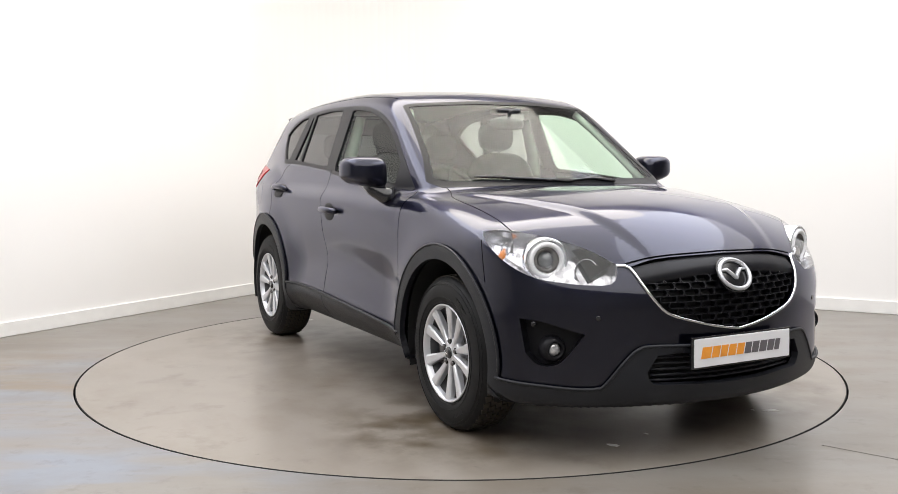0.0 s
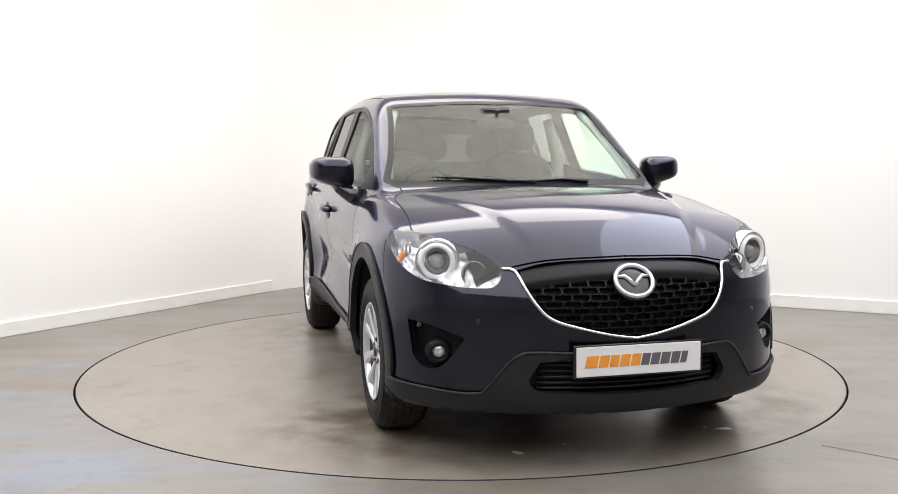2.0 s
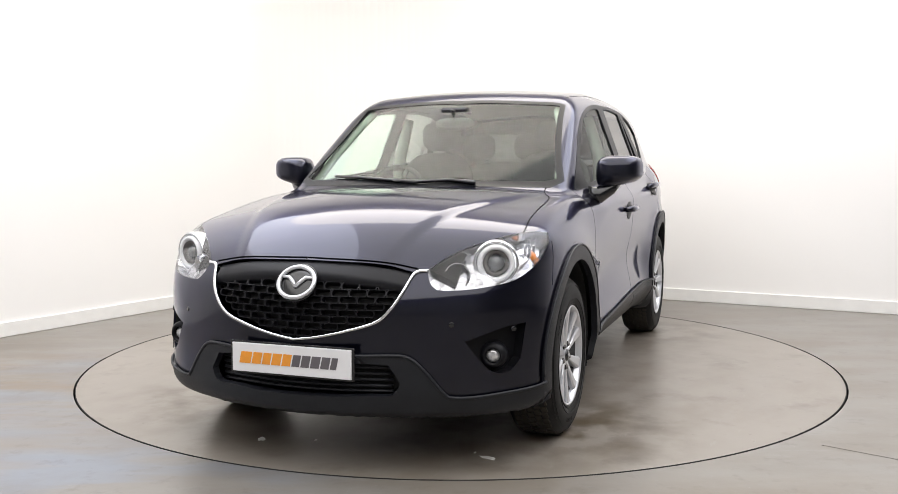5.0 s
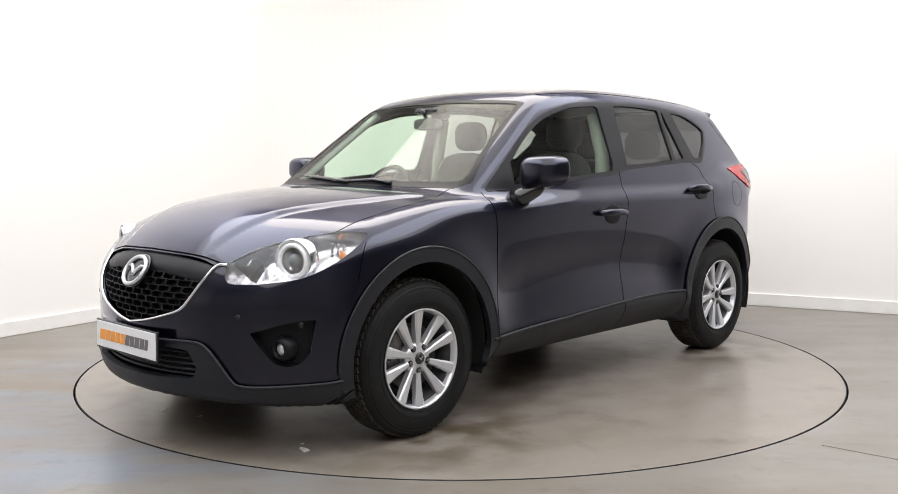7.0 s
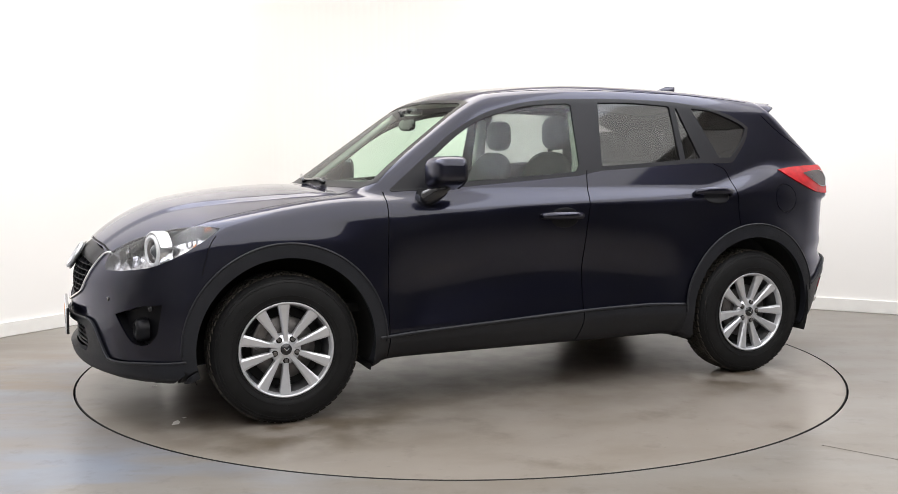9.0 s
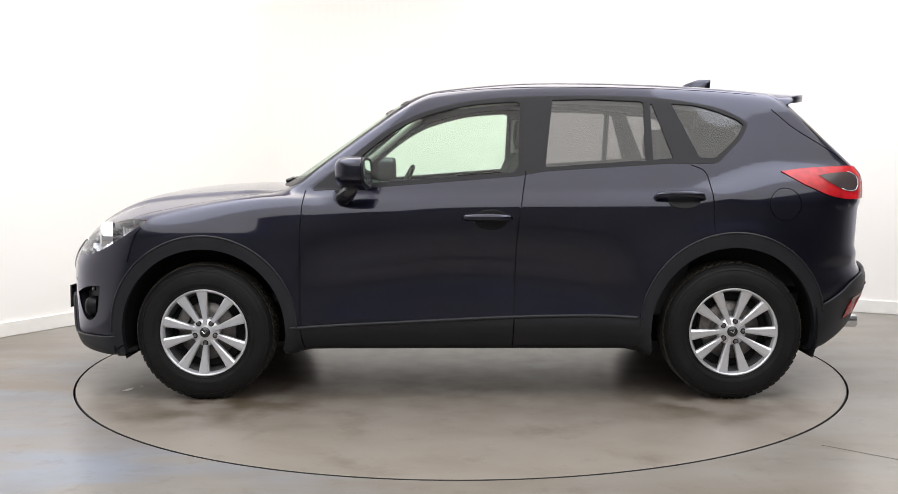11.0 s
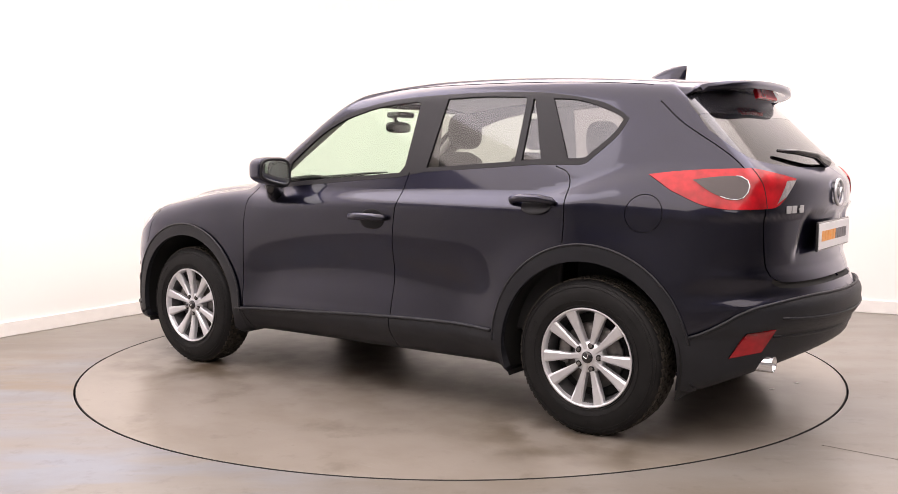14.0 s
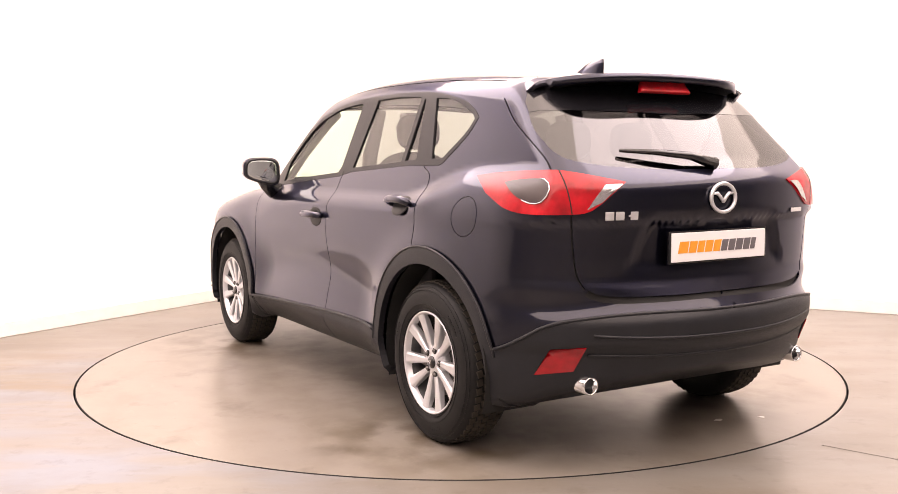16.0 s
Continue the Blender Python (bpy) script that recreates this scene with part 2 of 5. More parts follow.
def inside(poly, pts):
    x, y = pts[:, 0], pts[:, 1]
    hit = np.zeros(len(pts), bool)
    box_ = (x >= poly[:, 0].min()) & (x <= poly[:, 0].max()) & (y >= poly[:, 1].min()) & (y <= poly[:, 1].max())
    xi, yi = x[box_], y[box_]
    h = np.zeros(len(xi), bool)
    for (x0, y0), (x1, y1) in zip(poly, np.roll(poly, -1, 0)):
        if y0 != y1:
            h ^= ((y0 > yi) != (y1 > yi)) & (xi < (x1 - x0) * (yi - y0) / (y1 - y0) + x0)
    hit[box_] = h
    return hit


def cut_skin(du=0.02, dv=0.022):
    """Triangles of the half skin along all regions' edges: places, normals, triangles and each triangle's region."""
    from mathutils.geometry import delaunay_2d_cdt
    nu, nv = int(2 * UMAX / du), int(math.pi / dv)
    gu, gv = np.meshgrid(np.linspace(-UMAX, UMAX, nu), np.linspace(0, math.pi, nv), indexing="ij")
    border = (np.abs(gu) > UMAX - 1e-6) | (gv < 1e-6) | (gv > math.pi - 1e-6)
    grid = np.stack([gu.ravel(), gv.ravel()], -1)
    edge_pts, edges, at = [], [], 0
    for _, poly in REGIONS:
        n = len(poly)
        edge_pts.append(poly)
        edges += [(at + i, at + (i + 1) % n) for i in range(n)]
        at += n
    edge_pts = np.concatenate(edge_pts)
    cell = {}
    for q in edge_pts:
        cell.setdefault((int(q[0] // du), int(q[1] // dv)), []).append(q)
    keep = []
    for q, b in zip(grid, border.ravel()):
        i, j = int(q[0] // du), int(q[1] // dv)
        near = [p for a in (-1, 0, 1) for c in (-1, 0, 1) for p in cell.get((i + a, j + c), ())]
        if b or not near or np.min(np.sum((np.array(near) - q) ** 2, 1)) > (0.4 * du) ** 2:
            keep.append(q)
    pts = np.concatenate([edge_pts, np.array(keep)])
    v, _, f, *_ = delaunay_2d_cdt([Vector(p) for p in pts], edges, [], 0, 1e-5)
    uv = np.array([tuple(p) for p in v])
    uv[:, 1] = np.clip(uv[:, 1], 0, math.pi)
    tri = np.array([tuple(t) for t in f])
    corner = uv[tri]
    twice = np.abs((corner[:, 1, 0] - corner[:, 0, 0]) * (corner[:, 2, 1] - corner[:, 0, 1]) - (corner[:, 2, 0] - corner[:, 0, 0]) * (corner[:, 1, 1] - corner[:, 0, 1]))
    flat = (corner[:, :, 1] < 1e-4).all(1) | (corner[:, :, 1] > math.pi - 1e-4).all(1) | (twice < 1e-9)
    tri = tri[~flat]
    P = from_uv(uv)
    P[uv[:, 1] < 1e-5, 1] = 0
    P[uv[:, 1] > math.pi - 1e-5, 1] = 0
    mid = uv[tri].mean(1)
    which = np.full(len(tri), -1)
    for k, (_, poly) in enumerate(REGIONS):
        which[(which < 0) & inside(poly, mid)] = k
    return P, normals(P), tri, which


def skin_mesh(name, P, N, tri, proud=0.0, edge=0.0, mirror=0, mid_open=True):
    """A mesh of some of the skin's triangles, raised by proud, with edges turned in by edge. mirror: 0 both halves as one, 1 left, -1 right."""
    used, idx = np.unique(tri, return_inverse=True)
    t = idx.reshape(-1, 3)
    p, n = P[used] + N[used] * proud, N[used]
    area = np.cross(p[t[:, 1]] - p[t[:, 0]], p[t[:, 2]] - p[t[:, 0]])
    t = t[np.linalg.norm(area, axis=1) > 1e-10]
    area = np.cross(p[t[:, 1]] - p[t[:, 0]], p[t[:, 2]] - p[t[:, 0]])
    flip = np.sum(area * n[t[:, 0]], 1) < 0
    t[flip] = t[flip][:, ::-1]
    faces, vn = [tuple(int(i) for i in q) for q in t], [tuple(q) for q in n]
    verts = [tuple(q) for q in p]
    if edge:
        count = {}
        for q in faces:
            for a, b in ((q[0], q[1]), (q[1], q[2]), (q[2], q[0])):
                count[(a, b)] = count.get((a, b), 0) + 1
        rim = [e for e in count if (e[1], e[0]) not in count and not (verts[e[0]][1] < 1e-4 and verts[e[1]][1] < 1e-4)]
        low = {}
        for a, b in rim:
            for i in (a, b):
                if i not in low:
                    low[i] = len(verts)
                    verts.append(tuple(p[i] - n[i] * edge))
                    vn.append(tuple(n[i]))
            faces.append((b, a, low[a], low[b]))
    m = len(verts)
    out_v, out_f, out_n = [], [], []
    if mirror >= 0:
        out_v, out_f, out_n = list(verts), list(faces), list(vn)
    if mirror <= 0:
        base = len(out_v)
        index = []
        for k, (a, b, c) in enumerate(verts):
            if mirror == 0 and b < 1e-6:
                index.append(k)
            else:
                index.append(len(out_v))
                out_v.append((a, -b, c))
                out_n.append((vn[k][0], -vn[k][1], vn[k][2]))
        out_f += [tuple(index[i] for i in q[::-1]) for q in faces]
    me = bpy.data.meshes.new(name)
    me.from_pydata(out_v, [], out_f)
    flat = np.zeros((len(me.loops), 3))
    vi = np.array([l.vertex_index for l in me.loops])
    flat[:] = np.array(out_n)[vi]
    me.polygons.foreach_set("use_smooth", [True] * len(me.polygons))
    for q in me.polygons:
        if len(q.vertices) == 4:
            for li in q.loop_indices:
                flat[li] = q.normal
    me.normals_split_custom_set([tuple(q) for q in flat])
    return me


# ---- the studio ----
CORNER = Vector((-1.15, 4.0, 0))
LEFT_END, RIGHT_END = Vector((-7.4, -5.78, 0)), Vector((10.6, -2.12, 0))
TABLE_R = 2.215


def slab(name, a, b, height, thick, mat, z0=0.0, out=1, bevel=0.0):
    """An upright slab from a to b on the ground."""
    a, b = Vector(a), Vector(b)
    d = (b - a).normalized()
    n = Vector((-d.y, d.x, 0)) * out
    mid = (a + b) / 2 + n * thick / 2 + Vector((0, 0, z0 + height / 2))
    bm = box(bmesh.new(), ((b - a).length, thick, height), Matrix.Translation(mid) @ Matrix.Rotation(math.atan2(d.y, d.x), 4, "Z"), bevel)
    return tagged(part(name, bm, mat), kind="structure")


def cove(name, radius, height, thick, mat, bevel=0.0):
    """The rounded corner between the two walls."""
    u, v = (LEFT_END - CORNER).normalized(), (RIGHT_END - CORNER).normalized()
    half = math.acos(u.dot(v)) / 2
    centre = CORNER + (u + v).normalized() * radius / math.sin(half)
    a0 = math.atan2(*(CORNER + u * radius / math.tan(half) - centre).yx)
    a1 = math.atan2(*(CORNER + v * radius / math.tan(half) - centre).yx)
    if a1 > a0:
        a0 += 2 * math.pi
    bm = bmesh.new()
    rows = []
    for k in range(25):
        a = a0 + (a1 - a0) * k / 24
        d = Vector((math.cos(a), math.sin(a), 0))
        rows.append([bm.verts.new(centre + d * r + Vector((0, 0, z))) for r, z in ((radius, 0), (radius, height), (radius + thick, height), (radius + thick, 0))])
    for p, q in zip(rows, rows[1:]):
        for i in range(4):
            bm.faces.new((p[i], p[(i + 1) % 4], q[(i + 1) % 4], q[i]))
    bm.faces.new(rows[0]), bm.faces.new(rows[-1])
    ob = tagged(part(name, bm, mat), kind="structure")
    return ob


def grime(mat, layers):
    """Lays layers of speckle and scuffs over a floor paint: colour, size of the spots, stretch, low and high threshold, strength."""
    nt = mat.node_tree
    p = nt.nodes["Principled BSDF"]
    base = p.inputs["Base Color"].links[0].from_socket
    tc = [n for n in nt.nodes if n.type == "TEX_COORD"][0]
    for colour, scale, stretch, turn, low, high, amount in layers:
        mp = nt.nodes.new("ShaderNodeMapping")
        mp.inputs["Scale"].default_value = (1, stretch, 1)
        mp.inputs["Rotation"].default_value = (0, 0, turn)
        mp.inputs["Location"].default_value = (scale * 1.7, low * 9, 0)
        nz, rp = nt.nodes.new("ShaderNodeTexNoise"), nt.nodes.new("ShaderNodeValToRGB")
        nz.inputs["Scale"].default_value, nz.inputs["Detail"].default_value, nz.inputs["Roughness"].default_value = scale, 10, 0.62
        rp.color_ramp.elements[0].position, rp.color_ramp.elements[1].position = low, high
        mul, mix = nt.nodes.new("ShaderNodeMath"), nt.nodes.new("ShaderNodeMixRGB")
        mul.operation, mul.inputs[1].default_value = "MULTIPLY", amount
        mix.inputs[2].default_value = (*colour, 1)
        nt.links.new(tc.outputs["Object"], mp.inputs["Vector"])
        nt.links.new(mp.outputs[0], nz.inputs["Vector"])
        nt.links.new(nz.outputs["Fac"], rp.inputs["Fac"])
        nt.links.new(rp.outputs["Color"], mul.inputs[0])
        nt.links.new(mul.outputs[0], mix.inputs[0])
        nt.links.new(base, mix.inputs[1])
        base = mix.outputs[0]
    nt.links.new(base, p.inputs["Base Color"])
    return mat


def floor_material():
    """Worn grey painted concrete with bluish and brown scuffed stains."""
    mat = material("grey_floor_paint", (0.205, 0.192, 0.177), 0.32, bump=0.06, bump_scale=40, spread=0.06, scale=1.6)
    nt = mat.node_tree
    p = nt.nodes["Principled BSDF"]
    base = p.inputs["Base Color"].links[0].from_socket
    tc = [n for n in nt.nodes if n.type == "TEX_COORD"][0]
    for colour, where, size, amount, seed in (((0.185, 0.135, 0.083), (-2.7, -0.9), (2.0, 1.6), 1.0, 7.7), ((0.175, 0.194, 0.232), (-2.8, -0.9), (1.9, 1.5), 1.0, 3.1),
                                              ((0.185, 0.205, 0.245), (-1.6, -2.2), (1.5, 0.7), 1.0, 5.3), ((0.15, 0.115, 0.075), (0.5, 0.5), (6.0, 6.0), 0.30, 11.0), ((0.12, 0.10, 0.075), (-3.4, 0.3), (2.2, 1.6), 0.5, 15.0)):
        mp = nt.nodes.new("ShaderNodeMapping")
        mp.inputs["Location"].default_value = (-where[0] / size[0], -where[1] / size[1], 0)
        mp.inputs["Scale"].default_value = (1 / size[0], 1 / size[1], 1)
        gr = nt.nodes.new("ShaderNodeTexGradient")
        gr.gradient_type = "SPHERICAL"
        streak = nt.nodes.new("ShaderNodeMapping")
        streak.inputs["Scale"].default_value = (0.9, 3.2, 1)
        streak.inputs["Rotation"].default_value = (0, 0, 0.12)
        streak.inputs["Location"].default_value = (seed, seed, 0)
        nz = nt.nodes.new("ShaderNodeTexNoise")
        nz.inputs["Scale"].default_value, nz.inputs["Detail"].default_value = 1.2, 8.0
        rp = nt.nodes.new("ShaderNodeValToRGB")
        rp.color_ramp.elements[0].position, rp.color_ramp.elements[1].position = 0.40, 0.66
        mul = nt.nodes.new("ShaderNodeMath")
        mul.operation = "MULTIPLY"
        mul2 = nt.nodes.new("ShaderNodeMath")
        mul2.operation, mul2.use_clamp = "MULTIPLY", True
        mul2.inputs[1].default_value = amount * 2.2
        mix = nt.nodes.new("ShaderNodeMixRGB")
        mix.inputs[2].default_value = (*colour, 1)
        nt.links.new(tc.outputs["Object"], mp.inputs["Vector"])
        nt.links.new(mp.outputs[0], gr.inputs[0])
        nt.links.new(tc.outputs["Object"], streak.inputs["Vector"])
        nt.links.new(streak.outputs[0], nz.inputs["Vector"])
        nt.links.new(nz.outputs["Fac"], rp.inputs["Fac"])
        nt.links.new(rp.outputs["Color"], mul.inputs[0])
        nt.links.new(gr.outputs["Fac"], mul.inputs[1])
        nt.links.new(mul.outputs[0], mul2.inputs[0])
        nt.links.new(mul2.outputs[0], mix.inputs[0])
        nt.links.new(base, mix.inputs[1])
        base = mix.outputs[0]
    nt.links.new(base, p.inputs["Base Color"])
    return mat


def disc_material():
    """The turntable's painted deck, with mottled brown patches round the wheels and under the car."""
    mat = material("grey_turntable_paint", (0.230, 0.205, 0.178), 0.28, bump=0.05, bump_scale=40, spread=0.05, scale=1.4)
    nt = mat.node_tree
    p = nt.nodes["Principled BSDF"]
    base = p.inputs["Base Color"].links[0].from_socket
    tc = [n for n in nt.nodes if n.type == "TEX_COORD"][0]
    # darker brown patches: one at each wheel, wide ones beneath the body
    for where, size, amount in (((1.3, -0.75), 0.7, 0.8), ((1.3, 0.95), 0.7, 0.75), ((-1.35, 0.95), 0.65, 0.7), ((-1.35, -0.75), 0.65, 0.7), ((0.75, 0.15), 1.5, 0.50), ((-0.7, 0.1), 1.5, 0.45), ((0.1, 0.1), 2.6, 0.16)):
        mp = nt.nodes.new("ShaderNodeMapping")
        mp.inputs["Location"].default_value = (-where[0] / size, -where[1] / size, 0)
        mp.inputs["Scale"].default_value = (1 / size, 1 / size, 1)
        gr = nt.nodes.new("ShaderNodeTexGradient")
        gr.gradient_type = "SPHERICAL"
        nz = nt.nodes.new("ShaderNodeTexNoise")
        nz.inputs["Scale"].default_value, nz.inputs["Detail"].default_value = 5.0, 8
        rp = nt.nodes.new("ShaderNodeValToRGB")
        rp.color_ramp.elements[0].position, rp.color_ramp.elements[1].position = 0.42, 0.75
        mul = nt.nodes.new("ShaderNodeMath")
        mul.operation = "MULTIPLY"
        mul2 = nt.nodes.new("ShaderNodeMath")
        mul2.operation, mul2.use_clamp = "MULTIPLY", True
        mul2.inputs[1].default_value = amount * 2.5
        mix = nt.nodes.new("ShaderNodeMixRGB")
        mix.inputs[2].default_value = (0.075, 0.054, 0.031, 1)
        nt.links.new(tc.outputs["Object"], mp.inputs["Vector"])
        nt.links.new(mp.outputs[0], gr.inputs[0])
        nt.links.new(tc.outputs["Object"], nz.inputs["Vector"])
        nt.links.new(nz.outputs["Fac"], rp.inputs["Fac"])
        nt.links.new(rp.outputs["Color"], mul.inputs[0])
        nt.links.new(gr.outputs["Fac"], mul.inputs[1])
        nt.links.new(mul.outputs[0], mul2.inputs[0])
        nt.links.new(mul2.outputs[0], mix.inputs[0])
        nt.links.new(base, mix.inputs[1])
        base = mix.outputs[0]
    nt.links.new(base, p.inputs["Base Color"])
    return mat


FLOOR_GRIME = (((0.13, 0.108, 0.082), 1.3, 1.6, 0.2, 0.46, 0.66, 0.55), ((0.26, 0.26, 0.27), 2.6, 5.0, 0.1, 0.60, 0.72, 0.30), ((0.09, 0.075, 0.058), 9.0, 1.0, 0.0, 0.56, 0.70, 0.40), ((0.34, 0.33, 0.32), 40.0, 1.0, 0.0, 0.66, 0.74, 0.35))
DECK_GRIME = (((0.15, 0.122, 0.09), 1.6, 1.5, 0.5, 0.48, 0.68, 0.50), ((0.085, 0.066, 0.045), 3.4, 1.0, 0.9, 0.56, 0.70, 0.50), ((0.30, 0.285, 0.265), 5.0, 5.0, 0.3, 0.62, 0.74, 0.30), ((0.07, 0.06, 0.05), 22.0, 1.0, 0.0, 0.64, 0.74, 0.40))


def build_room():
    hole = TABLE_R + 0.009
    n = 160
    bm = bmesh.new()
    inner = [bm.verts.new((hole * math.cos(2 * math.pi * i / n), hole * math.sin(2 * math.pi * i / n), 0)) for i in range(n)]
    outer = [bm.verts.new((14 * math.cos(2 * math.pi * i / n), 14 * math.sin(2 * math.pi * i / n), 0)) for i in range(n)]
    for i in range(n):
        j = (i + 1) % n
        bm.faces.new((inner[i], outer[i], outer[j], inner[j]))
    tagged(part("floor", bm, grime(floor_material(), FLOOR_GRIME)), "grey painted concrete floor with bluish and brown scuffs", "floor", kind="structure")
    pit = lathe([(hole, -0.001), (hole, -0.2), (0.001, -0.2)], n)
    bmesh.ops.rotate(pit, verts=pit.verts, matrix=Matrix.Rotation(radians(90), 3, "X"))
    tagged(part("turntable_pit", pit, DARK), "dark pit under the turntable", "pit", kind="structure")
    bend = 1.2
    u, v = (LEFT_END - CORNER).normalized(), (RIGHT_END - CORNER).normalized()
    cut = bend / math.tan(math.acos(u.dot(v)) / 2)
    starts = (CORNER + u * cut, CORNER + v * cut)
    tagged(slab("wall_left", starts[0], LEFT_END, CEILING, 0.2, WALL, out=-1), "cream white painted studio wall", "wall")
    tagged(slab("wall_right", starts[1], RIGHT_END, CEILING, 0.2, WALL, out=1), "cream white painted studio wall", "wall")
    tagged(cove("wall_corner", bend, CEILING, 0.2, WALL), "cream white rounded studio wall corner", "wall")
    for start, end, out, name in ((starts[0], LEFT_END, 1, "baseboard_left"), (starts[1], RIGHT_END, -1, "baseboard_right")):
        tagged(slab(name, start, end, 0.105, 0.018, SKIRT_WHITE, out=out, bevel=0.005), "white painted skirting board along the wall", "skirting")
    tagged(cove("baseboard_corner", bend - 0.018, 0.105, 0.018, SKIRT_WHITE), "white painted skirting board along the wall", "skirting")
    # unseen walls added round the camera, to shape bounce light and reflections
    slab("wall_back_left", LEFT_END, LEFT_END + Vector((6.0, -4.5, 0)), CEILING, 0.2, FAR_WALL, out=-1)
    slab("wall_back", LEFT_END + Vector((6.0, -4.5, 0)), (10.6, -9.0, 0), CEILING, 0.2, FAR_WALL, out=-1)
    slab("wall_side", RIGHT_END, (10.6, -10.0, 0), CEILING, 0.2, FAR_WALL, out=1)
    bm = box(bmesh.new(), (24, 20, 0.15), Matrix.Translation((1, -2, CEILING + 0.075)))
    tagged(part("ceiling", bm, CEIL), "plain painted studio ceiling", "ceiling", kind="structure")


def build_joints():
    """A faint joint in the concrete beside the turntable."""
    tagged(slab("floor_joint", (1.54, -1.79, 0), (4.6, -4.4, 0), 0.001, 0.004, JOINT, 0.0005), "narrow faint joint in the concrete floor", "joint")


def build_turntable():
    prof = [(0.0005, 0), (0.6, 0), (1.4, 0), (TABLE_R - 0.03, 0), (TABLE_R - 0.004, 0), (TABLE_R, -0.004), (TABLE_R, -0.08), (0.0005, -0.08)]
    bm = lathe(prof, 160)
    bmesh.ops.rotate(bm, verts=bm.verts, matrix=Matrix.Rotation(radians(90), 3, "X"))
    table = tagged(new("turntable"), "round grey painted floor turntable with brown patches round the wheels and under the car", "turntable")
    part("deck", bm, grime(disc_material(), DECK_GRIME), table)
    edge = lathe([(TABLE_R - 0.004, 0.0006), (TABLE_R - 0.002, 0.0012), (TABLE_R + 0.0005, -0.003), (TABLE_R + 0.0005, -0.05)], 160)
    bmesh.ops.rotate(edge, verts=edge.verts, matrix=Matrix.Rotation(radians(90), 3, "X"))
    part("edge_strip", edge, RUBBER, table, "dark rubber edge strip", True)
    for x, y, size, turn in ((1.875, -0.254, 0.030, 20), (1.785, 0.775, 0.038, 65), (1.81, -0.02, 0.014, 10), (-1.885, -0.546, 0.016, 40), (-1.814, -0.332, 0.024, 80), (1.74, 0.70, 0.012, 0)):
        bm = bmesh.new()
        rim = [bm.verts.new((size * (1 + 0.35 * math.sin(3 * a + x * 9)) * math.cos(a), 0.55 * size * (1 + 0.3 * math.cos(2 * a + y * 7)) * math.sin(a), 0.0)) for a in (2 * math.pi * i / 9 for i in range(9))]
        top = [bm.verts.new((v.co.x * 0.8, v.co.y * 0.8, 0.0016)) for v in rim]
        bm.faces.new(top)
        for i in range(9):
            bm.faces.new((rim[i], rim[(i + 1) % 9], top[(i + 1) % 9], top[i]))
        bmesh.ops.transform(bm, matrix=pose(x, y, 0.0005, 0, 0, turn), verts=bm.verts)
        part("paint_chip", bm, SKIRT_WHITE, table)
    return table


build_room()
build_joints()
turntable = build_turntable()


# ---- the car ----
def arr(*p):
    return np.array(p, float)


GRILLE_EDGE = [(2.09, 0.498, 0.802), (2.114, 0.453, 0.794), (2.166, 0.424, 0.728), (2.197, 0.386, 0.665), (2.217, 0.329, 0.612), (2.244, 0.205, 0.573), (2.258, 0.094, 0.548), (2.262, 0, 0.534)]


